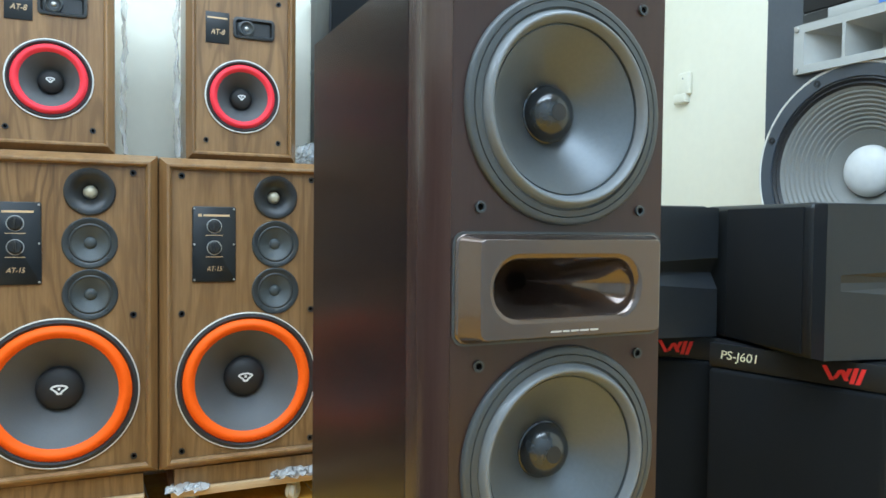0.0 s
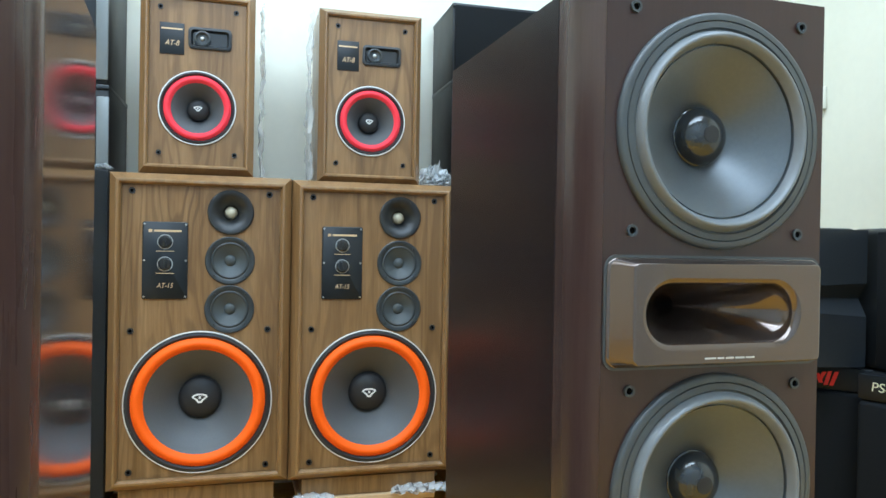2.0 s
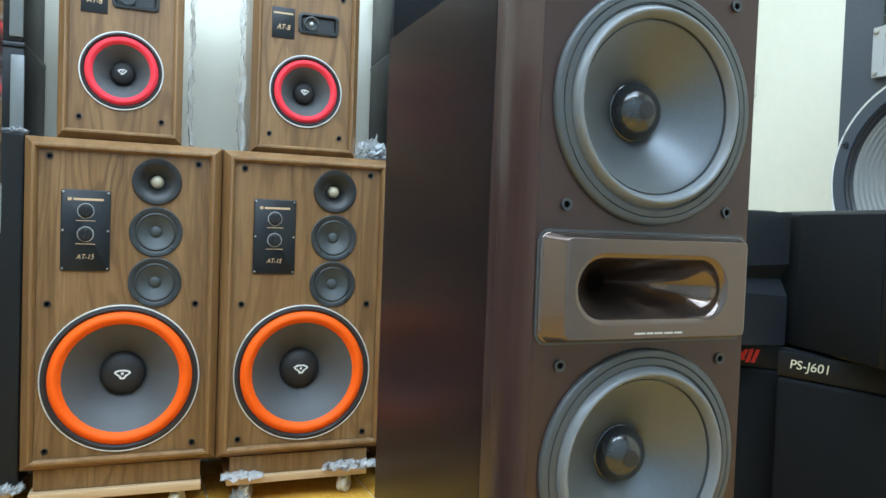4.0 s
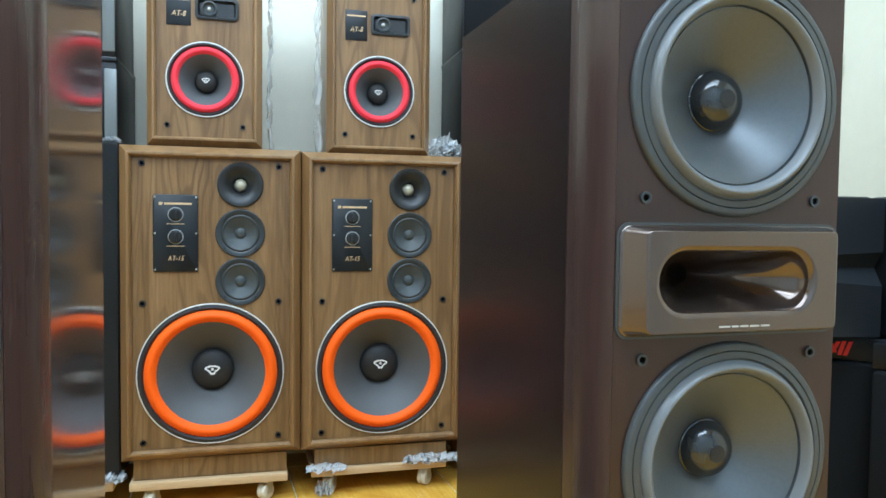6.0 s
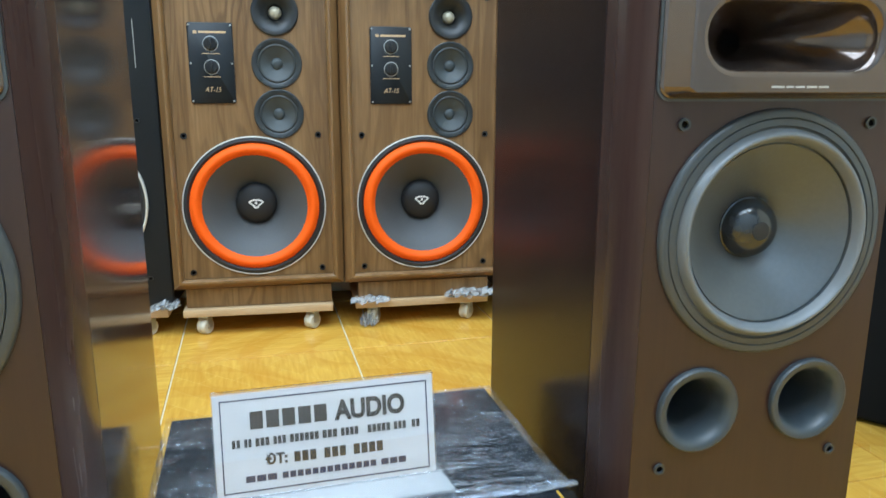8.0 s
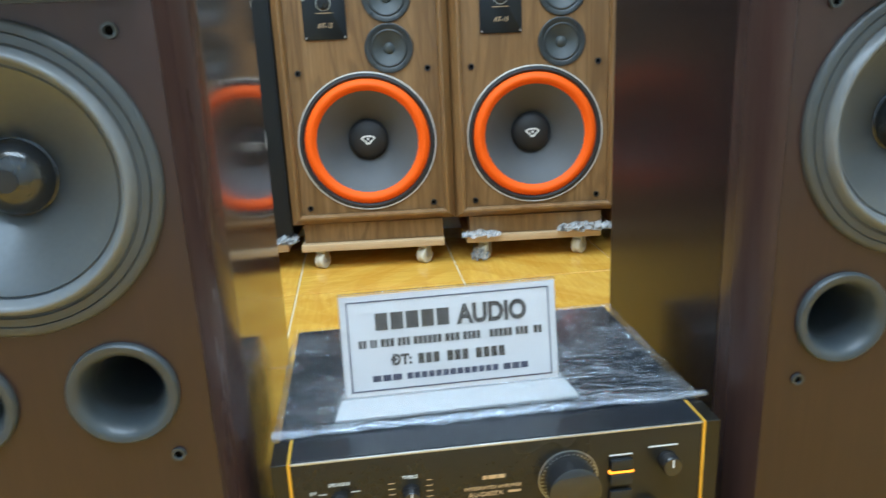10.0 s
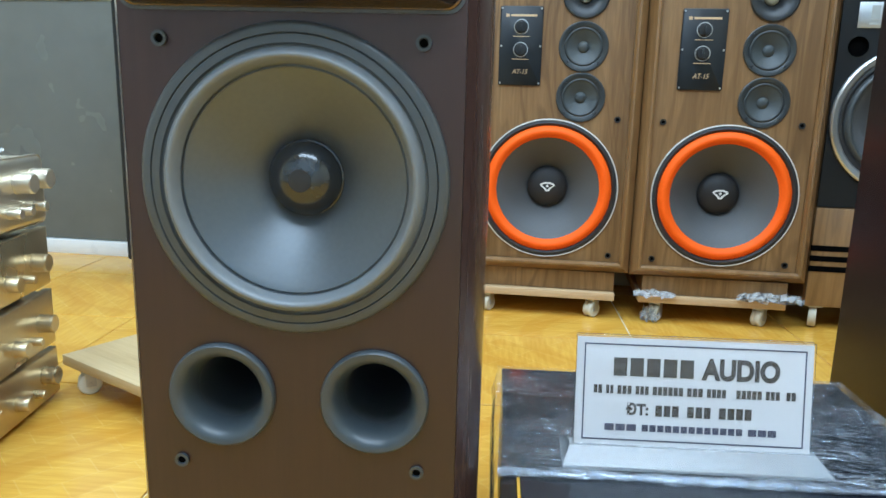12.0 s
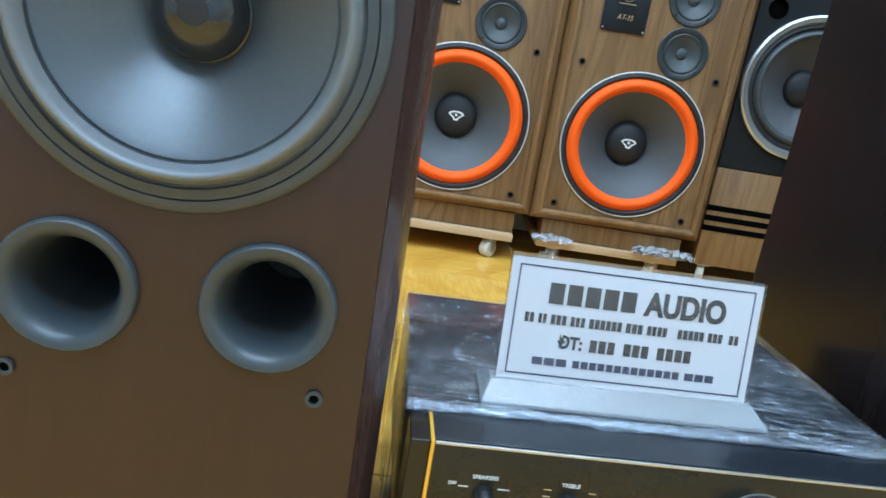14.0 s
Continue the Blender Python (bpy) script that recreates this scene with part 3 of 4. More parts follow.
def dolly(x, y, w, d, label, yaw=0.0, z=0.0545, mat_top=None):
    dl = thing("wheeled_board", pose(x, y, 0, 0, 0, yaw), label, "dolly", "wheeled boards")
    part("board", cube(-w / 2, w / 2, 0, d, z, z + 0.021, 0.0015), mat_top or PLY, dl)
    for cx, cy in ((-w / 2 + 0.055, 0.03), (w / 2 - 0.055, 0.03), (-w / 2 + 0.055, d - 0.05), (w / 2 - 0.055, d - 0.05)):
        caster(dl, cx, cy, 48 if cx > 0 else 60)
    return dl


def plinth(x, y, w, d, top=0.1305):
    pl = tagged(part("plinth", cube(x - w / 2, x + w / 2, y, y + d, 0.0765, top, 0.0015), WALNUT, smooth=False), "low walnut base under a loudspeaker", "plinth", "plinths")
    return pl


spk = large_walnut_speaker()
copy_thing(spk, pose(0.4605, 2.108, 0.1285, 0, 0, 1.0))
plinth(-0.007, 2.125, 0.395, 0.33)
plinth(0.457, 2.13, 0.38, 0.33, 0.128)
dolly(-0.010, 2.105, 0.405, 0.36, "light wood board on casters beneath a loudspeaker")
dolly(0.452, 2.118, 0.388, 0.36, "light wood board on casters with stretch film over its edge", 1.2)
sm = small_walnut_speaker()
copy_thing(sm, pose(0.447, 2.15, 0.9580, 0, 0, 0.4))


def tower_speaker(place, side, side_label):
    W, D, HT, BW = 0.157, 0.44, 1.060, 0.1368
    CX = 0.0015
    sp = thing("tower_speaker", place, "tall dark mahogany tower loudspeaker, two grey woofers, bronze horn", "loudspeaker", "tower loudspeakers")
    wz = (0.9115, 0.5295)
    r = 0.1255
    ports = [(-0.065, 0.3445), (0.067, 0.3445)]
    hz = 0.7205
    holes = [circle_loop(CX, z, r - 0.006, 64) for z in wz] + [circle_loop(x, z, 0.040) for x, z in ports] + [round_rect(0, hz, 0.22, 0.085, 0.03)]
    part("baffle", plate([(-BW, 0.0), (BW, 0.0), (BW, HT), (-BW, HT)], holes, 0.0, 0.02), ROSEWOOD, sp, smooth=False)
    for s in (-1, 1):
        loops = []
        for z in (0.0, HT):
            pts = [(s * (BW + 0.0004), 0.0, z)]
            for k in range(1, 11):
                f = k / 10
                pts.append((s * (BW + 0.0004 + (W - BW - 0.0004) * (f + 0.28 * math.sin(math.pi * f))), 0.064 * (f - 0.04 * math.sin(math.pi * f)), z))
            pts += [(s * W, 0.066, z), (s * (BW + 0.0004), 0.066, z)]
            loops.append(pts)
        bm = loft(loops, True)
        part("corner_post", bm, ROSEWOOD_POST_LIT, sp, "rounded glossy corner post")
    bm = frame_ring(2 * W, HT, 0.0, [(0.0, -D), (0.0, -0.0685), (0.0012, -0.0675), (0.016, -0.0675), (0.016, -D + 0.016)])
    bm.faces.new([v for v in bm.verts if abs(v.co.y - D) < 1e-6])
    bm.faces.new([v for v in bm.verts if abs(v.co.y - D + 0.016) < 1e-6])
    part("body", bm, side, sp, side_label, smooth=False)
    for z in wz:
        w = part("woofer", turned([(r, -0.002), (r, 0.003), (r - 0.0015, 0.0052), (r - 0.004, 0.0062), (r - 0.0085, 0.0064), (r - 0.0092, 0.0046), (r - 0.0100, 0.0064), (r - 0.0165, 0.0072),
                                   (r - 0.0178, 0.0050), (r - 0.0190, 0.0050)], CX, z, 0, 80), RUBBER, sp, "woofer with grey rubber roll and black cone")
        part("surround", turned([(r - 0.0185, 0.0040)] + roll(r - 0.0188, r - 0.0325, 0.0100, 0.0042, 12), CX, z, 0, 80), SURROUND, w)
        prof = [(r - 0.0325, 0.0040), (r - 0.0330, 0.0006), (r - 0.0340, 0.0006), (r - 0.0346, 0.0020), (r - 0.0358, 0.0014)]
        for k in range(1, 17):
            f = k / 16
            prof.append((r - 0.0358 + (0.0290 - r + 0.0358) * f, 0.0014 - 0.0415 * f ** 1.04))
        part("cone", turned(prof, CX, z, 0, 80), CONE, w)
        cap = part("dust_cap", turned([(0.0330, -0.0385), (0.0326, -0.0365), (0.0316, -0.0360)] + dome_profile(0.0312, 0.0225, -0.0358, 14), CX, z, 0, 64), CAPSATIN, w, "satin black dust cap")
        # Dark disc modelled for the reflection in the middle of the cap.
        part("cap_spot", turned([(0.0098, -0.0150), (0.0094, -0.0134), (0.0060, -0.0130), (0, -0.0129)], CX, z, 0, 32), CAPMATT, cap)
    for x, z in ports:
        bp = part("bass_port", turned([(0.0465, -0.002), (0.0465, 0.0030), (0.0458, 0.0055), (0.0445, 0.0066), (0.0405, 0.0064), (0.0378, 0.0050), (0.0350, 0.0018), (0.0326, -0.0040),
                                       (0.0306, -0.0110), (0.0295, -0.0190)], x, z, 0, 56), PORT, sp, "flared grey bass port")
        part("tube", turned([(0.0295, -0.0190), (0.0290, -0.0300), (0.0288, -0.0600), (0.0288, -0.15), (0, -0.15)], x, z, 0, 48), RUBBER, bp)
    # bronze horn block
    hw, hh, rr = 0.266, 0.113, 0.012
    hb = bmesh.new()
    rim = [(0.0, 0.0, 0.0), (0.0, 0.003, 0.0), (0.0012, 0.0042, 0.0), (0.0030, 0.0046, 0.0), (0.0165, 0.0225, 0.0), (0.0178, 0.0242, 0.0), (0.0190, 0.0252, 0.0), (0.0205, 0.0255, 0.0)]
    loops = [[(a, -d, b) for a, b in round_rect(0, hz, hw - 2 * i, hh - i * 0.6, max(0.004, rr - i * 0.35), 5)] for i, d, _ in rim]
    loft(loops, bm=hb)
    edge_loop = round_rect(0, hz, hw - 2 * 0.0205, hh - 0.0205 * 0.6, max(0.004, rr - 0.0205 * 0.35), 5)
    mw, mh = 0.178, 0.058
    mouth = round_rect(-0.008, hz, mw + 0.016, mh + 0.016, mh / 2 + 0.0075, 8)
    face = plate(edge_loop, [mouth], -0.0255, 0.0005)
    cav = []
    for grow, d in ((0.016, 0.0255), (0.0115, 0.0252), (0.0070, 0.0240), (0.0030, 0.0216), (0.0006, 0.0190)):
        cav.append([(a, -d, b) for a, b in round_rect(-0.008, hz, mw + grow, mh + grow, (mh + grow) / 2 - 0.0005, 8)])
    # the mouth narrows in both directions to a small slot
    for k in range(19):
        f = k / 18
        ww = 0.026 + (mw - 0.026) * (1 - f) ** 1.15 - 0.003 * min(1, f * 5)
        zz = 0.010 + (mh - 0.010) * (1 - f) ** 1.05 - 0.002 * min(1, f * 5)
        cav.append([(a, -0.0160 + 0.0985 * f, b) for a, b in round_rect(-0.008, hz, ww, zz, zz / 2 - 0.0004, 8)])
    loft(cav, bm=hb)
    horn = part("horn", hb, BRONZE, sp, "glossy bronze oval horn", angle=40)
    part("horn_face", face, BRONZE, horn, smooth=False)
    # Black end plate imitates the dark of a deep throat.
    part("throat", loft([[(a, 0.0822, b) for a, b in round_rect(-0.008, hz, 0.030, 0.014, 0.004, 8)], [(a, 0.0840, b) for a, b in round_rect(-0.008, hz, 0.030, 0.014, 0.004, 8)]], True), HOLE_AND_STRIPE, horn)
    part("backing_plate", plate(round_rect(0, hz, hw + 0.005, hh + 0.005, rr + 0.002, 5), [round_rect(0, hz, 0.23, 0.09, 0.03)], -0.0022, 0.002), RUBBER, horn, "dark rubber seal", smooth=False)
    bars("horn_print", [(-0.032, -0.0185), (-0.0165, -0.0085), (-0.0065, 0.0035), (0.0055, 0.0165), (0.0185, 0.029)], hz - 0.0455, 0.0019, -0.0256, SILVERPRINT, horn)
    sockets(sp, [(sx * 0.104, zz) for sx in (-1, 1) for zz in (1.033, 0.8045, 0.6400, 0.2810)], 0.0, 0.0062, rim=PORT)
    return sp


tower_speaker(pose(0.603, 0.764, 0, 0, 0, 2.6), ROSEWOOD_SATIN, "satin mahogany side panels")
tower_speaker(pose(-0.196, 0.679, 0, 0, 0, 5.0), ROSEWOOD_HAZED, "polished mahogany side panels, reflected haze put into the colour")


# ---- amplifier, film and sign ----
AMP = pose(0.199, 0.7245, 0.096, 0, 0, 4.8)


def black_amplifier():
    am = thing("amplifier", AMP, "black integrated amplifier with gold edge lines and lit amber indicator", "amplifier")
    w, h, d = 0.2195, 0.1535, 0.335
    part("body", cube(-w + 0.004, w - 0.004, 0.0445, d, 0.006, h - 0.003, 0.002), AMPLID, am, "black lacquered lid")
    part("front_panel", cube(-w + 0.0185, w - 0.0185, 0.0, 0.043, 0.0, h, 0.0012), AMPBLACK, am)
    part("panel_top", cube(-w + 0.019, w - 0.019, 0.0025, 0.0425, h + 0.0002, h + 0.0016, 0.0004), AMPLID, am, smooth=False)
    for s in (-1, 1):
        part("gold_line", cube(s * (w - 0.0170) - 0.0013, s * (w - 0.0170) + 0.0013, -0.0006, 0.0436, 0.0, h + 0.001), GOLDLINE, am, "gold inlay line", smooth=False)
        part("end_cheek", cube(*sorted((s * (w - 0.0155), s * w)), 0.001, 0.043, 0.0, h, 0.001), AMPBLACK, am, smooth=False)
    # Bright strip imitates the glint along the front panel's top edge.
    part("edge_highlight", cube(-w + 0.019, w - 0.019, -0.0008, 0.0016, h - 0.0012, h + 0.0008, 0.0003), ALU, am, smooth=False)
    k = part("volume_knob", turned([(0.0285, 0.0), (0.0285, 0.003), (0.0255, 0.0035), (0.0255, 0.026), (0.0235, 0.0275), (0, 0.0275)], 0.0645, 0.108, 0, 48), CAPGLOSS, am, "large glossy black volume knob")
    part("knob_ring", turned([(0.0300, 0.0), (0.0300, 0.001), (0.0288, 0.001)], 0.0645, 0.108, 0, 48), STEEL, k)
    for i in range(40):
        a = 2 * math.pi * i / 40
        part("rib", cube(0.0645 + 0.0270 * math.cos(a) - 0.0007, 0.0645 + 0.0270 * math.cos(a) + 0.0007, -0.0034, -0.0004, 0.108 + 0.0270 * math.sin(a) - 0.0007, 0.108 + 0.0270 * math.sin(a) + 0.0007), STEEL, k, smooth=False)
    for z in (0.1175, 0.1015, 0.083):
        part("push_button", cube(0.1065, 0.1285, -0.005, 0, z - 0.006, z + 0.006, 0.0008), GREYPANEL, am)
    part("indicator", cube(0.1050, 0.1300, -0.0045, 0, 0.1086, 0.1108, 0.0003), LIT, am, "lit amber indicator bar", smooth=False)
    for x, z, r in ((0.165, 0.1165, 0.010), (-0.158, 0.1120, 0.0085), (-0.0905, 0.1120, 0.0085), (0.152, 0.062, 0.010), (-0.157, 0.052, 0.0085), (-0.093, 0.052, 0.0085)):
        kn = part("knob", turned([(r, 0), (r, 0.014), (r * 0.9, 0.016), (0, 0.016)], x, z, 0, 32), CAPGLOSS, am)
        part("pointer", cube(x - 0.0006, x + 0.0006, -0.0166, -0.0158, z, z + r * 0.85), WHITEPRINT, kn, smooth=False)
    lettering("speakers_print", "SPEAKERS", 0.0046, -0.158, -0.0003, 0.1275, WHITEPRINT, am)
    lettering("off_print", "OFF", 0.0038, -0.183, -0.0003, 0.1205, WHITEPRINT, am)
    lettering("treble_print", "TREBLE", 0.0046, -0.0905, -0.0003, 0.1275, WHITEPRINT, am)
    for a, b in ((-0.178, -0.170), (-0.147, -0.138)):
        bars("dial_tick", [(a, b)], 0.1185, 0.0005, 0, WHITEPRINT, am)
    bars("button_print", [(0.1060, 0.1290)], 0.1270, 0.0014, 0, WHITEPRINT, am)
    bars("selector_print", [(0.146, 0.176)], 0.1320, 0.0014, 0, WHITEPRINT, am)
    bars("brand_print", [(-0.0205, -0.0165), (-0.0155, -0.0065), (-0.0055, 0.0015)], 0.1180, 0.0038, 0, PRINT, am)
    lettering("type_print", "INTEGRATED AMPLIFIER", 0.0050, -0.0105, -0.0003, 0.1065, PRINT, am, 0.0, 1.05)
    lettering("model_print", "AU-D607X", 0.0068, -0.0180, -0.0003, 0.0995, PRINT, am, 0.0, 1.1)
    bars("series_print", [(0.0045, 0.0165)], 0.1000, 0.0022, 0, PRINT, am)
    for i in range(5):
        for dx in (-0.021, 0.015):
            bars("dial_tick", [(-0.0905 + dx, -0.0845 + dx)], 0.0985 + 0.0060 * i, 0.0004, 0, PRINT, am)
    return am


black_amplifier()
stand = tagged(part("low_stand", cube(-0.205, 0.205, 0.01, 0.31, -0.096, -0.0005, 0.004), BLACK, smooth=False), "low plain black stand under the amplifier", "stand")
stand.matrix_world = AMP
FILM_AT = AMP @ pose(-0.184, -0.6755, -0.1316)


def film_sheet():
    """Stretch film over the amplifier's lid, with a rucked front hem and a fold down the left side."""
    bm = bmesh.new()
    nx, ny = 90, 60
    x0, x1, y0, y1 = -0.037, 0.405, 0.729, 1.007
    grid = []
    for j in range(ny + 1):
        row = []
        for i in range(nx + 1):
            u, v = i / nx, j / ny
            x, y = x0 + (x1 - x0) * u, y0 + (y1 - y0) * v
            k = noise.noise((x * 22, y * 90, 1.7)) * 0.0011 + noise.noise((x * 60, y * 30, 5.1)) * 0.0008
            z = 0.2862 + abs(k)
            if j < 5:
                z += 0.0035 * (1 - j / 5) * (0.5 + abs(noise.noise((x * 40, 0.3, 2.0))) * 1.6)
                y -= 0.004 * abs(noise.noise((x * 30, 3.0, 2.0))) * (1 - j / 5)
            row.append(bm.verts.new((x, y, z)))
        grid.append(row)
    for j in range(ny):
        for i in range(nx):
            bm.faces.new((grid[j][i], grid[j][i + 1], grid[j + 1][i + 1], grid[j + 1][i]))
    for side, col in ((-1, 0), (1, nx)):
        prev = [grid[j][col] for j in range(ny + 1)]
        for k in range(1, 15):
            z = 0.286 - 0.158 * k / 14
            cur = []
            for j in range(ny + 1):
                y = y0 + (y1 - y0) * j / ny
                off = 0.0025 + abs(noise.noise((y * 55, z * 9, 4.4 + side))) * 0.007
                cur.append(bm.verts.new(((x0 if side < 0 else x1) + side * off * min(1, k / 2), y, z)))
            for j in range(ny):
                bm.faces.new((prev[j], prev[j + 1], cur[j + 1], cur[j]))
            prev = cur
    bmesh.ops.transform(bm, matrix=FILM_AT, verts=bm.verts)
    return tagged(part("plastic_film", bm, FILM, angle=180), "clear creased stretch film wrapped over the amplifier", "plastic film")


film_sheet()


def hem():
    ob = thing("film_hem", FILM_AT, "rolled hem of clear stretch film along the lid's front", "plastic film")
    for s in range(3):
        bm, prev = bmesh.new(), None
        for i in range(81):
            x = -0.038 + 0.45 * i / 80
            r = 0.0022 + 0.0022 * abs(noise.noise((x * 35, s * 3.1, 0.4)))
            y = 0.7285 - 0.003 * s + 0.003 * noise.noise((x * 18, s, 7.0))
            z = 0.2885 + 0.0022 * s * abs(noise.noise((x * 25, s, 3.0)))
            ring = [bm.verts.new((x, y + r * math.cos(a) * 1.4, z + r * math.sin(a))) for a in (0, 1.05, 2.1, 3.15, 4.2, 5.25)]
            if prev:
                for k in range(6):
                    bm.faces.new((prev[k], prev[(k + 1) % 6], ring[(k + 1) % 6], ring[k]))
            prev = ring
        part("roll", bm, FILM, ob, angle=180)
    return ob


hem()


def counter_sign():
    sg = thing("counter_sign", pose(0.1575, 0.8050, 0.2535, 0, 0, 5.6), "white card sign in a clear acrylic holder on the wrapped amplifier", "sign")
    w, h = 0.2275, 0.1075
    hx = w / 2
    base = loft([[(-hx - 0.012, -0.021, 0), (hx + 0.016, -0.021, 0), (hx + 0.012, 0.040, 0), (-hx - 0.009, 0.040, 0)],
                 [(-hx - 0.012, -0.021, 0.003), (hx + 0.016, -0.021, 0.003), (hx + 0.012, 0.040, 0.003), (-hx - 0.009, 0.040, 0.003)],
                 [(-hx - 0.0110, -0.0200, 0.0040), (hx + 0.0150, -0.0200, 0.0040), (hx + 0.011, 0.038, 0.0040), (-hx - 0.008, 0.038, 0.0040)],
                 [(-hx - 0.004, -0.006, 0.0170), (hx + 0.004, -0.006, 0.0170), (hx + 0.004, 0.010, 0.0170), (-hx - 0.004, 0.010, 0.0170)]], True)
    base.faces.new([v for v in base.verts if v.co.z < 1e-6])
    part("base", base, FROSTED, sg, "hazy clear acrylic base", smooth=False)
    tilt = pose(0, 0, 0.0165, -10, 0, 0)

    def leaned(ob):
        ob.data.transform(tilt)
        return ob

    leaned(part("front_sheet", cube(-w / 2, w / 2, -0.0042, -0.0022, 0, h, 0.0004), ACRYLIC, sg, smooth=False)).visible_shadow = False
    leaned(part("back_sheet", cube(-w / 2, w / 2, 0.0012, 0.0032, 0, h + 0.001, 0.0004), ACRYLIC, sg, smooth=False)).visible_shadow = False
    card = leaned(part("card", cube(-w / 2 + 0.001, w / 2 - 0.001, -0.001, 0.001, 0.0005, h - 0.002), CARD, sg, "white printed card", smooth=False))
    bm = bmesh.new()
    for a, b, c, d in ((-0.1062, 0.1062, 0.0985, 0.0998), (-0.1062, 0.1062, 0.0050, 0.0063), (-0.1062, -0.1049, 0.0050, 0.0998), (0.1049, 0.1062, 0.0050, 0.0998)):
        box(bm, a, b, -0.0014, -0.001, c, d)
    leaned(part("border_line", bm, NAVYPRINT, card, smooth=False))

    def words(name, spans, gap, z, h, material):
        """A run of plain bars, one for each character, in word spans of (start, end, count)."""
        out = []
        for a, b, n in spans:
            step = (b - a) / n
            out += [(a + k * step + gap / 2, a + (k + 1) * step - gap / 2) for k in range(n)]
        return leaned(bars(name, out, z, h, -0.001, material, card))

    leaned(lettering("sign_word", "AUDIO", 0.0275, 0.0450, -0.0013, 0.0770, DARKPRINT, card, 0.0012, 0.83))
    words("title_bars", [(-0.0790, 0.0010, 5)], 0.0032, 0.0775, 0.0178, DARKPRINT)
    words("address_bars", [(-0.0965, -0.0875, 2), (-0.0845, -0.0765, 2), (-0.0735, -0.0590, 3), (-0.0560, -0.0425, 3), (-0.0395, -0.0095, 6), (-0.0065, 0.0095, 3), (0.0125, 0.0315, 4),
                           (0.0405, 0.0655, 5), (0.0685, 0.0825, 3), (0.0880, 0.0975, 2)], 0.0011, 0.0550, 0.0082, DARKPRINT)
    leaned(lettering("phone_word", "\u0110T:", 0.0150, -0.0530, -0.0013, 0.0355, DARKPRINT, card, 0.0006, 0.92))
    words("number_bars", [(-0.0365, -0.0125, 3), (-0.0060, 0.0180, 3), (0.0245, 0.0570, 4)], 0.0018, 0.0355, 0.0108, DARKPRINT)
    words("web_bars", [(-0.0850, -0.0530, 3), (-0.0490, 0.0490, 13), (0.0530, 0.0810, 3)], 0.0016, 0.0180, 0.0064, NAVYPRINT)
    return sg


counter_sign()


# ---- black loudspeakers beside the walnut pair ----
def shell(parent, w, h, depth, front, material):
    """A cabinet open at the front, closed behind."""
    bm = frame_ring(w, h, 0.0, [(0.0, -depth), (0.0, -front - 0.002), (0.0015, -front), (0.014, -front), (0.014, -depth + 0.014)])
    bm.faces.new([v for v in bm.verts if abs(v.co.y - depth) < 1e-6])
    bm.faces.new([v for v in bm.verts if abs(v.co.y - depth + 0.014) < 1e-6])
    return part("cabinet", bm, material, parent, smooth=False)


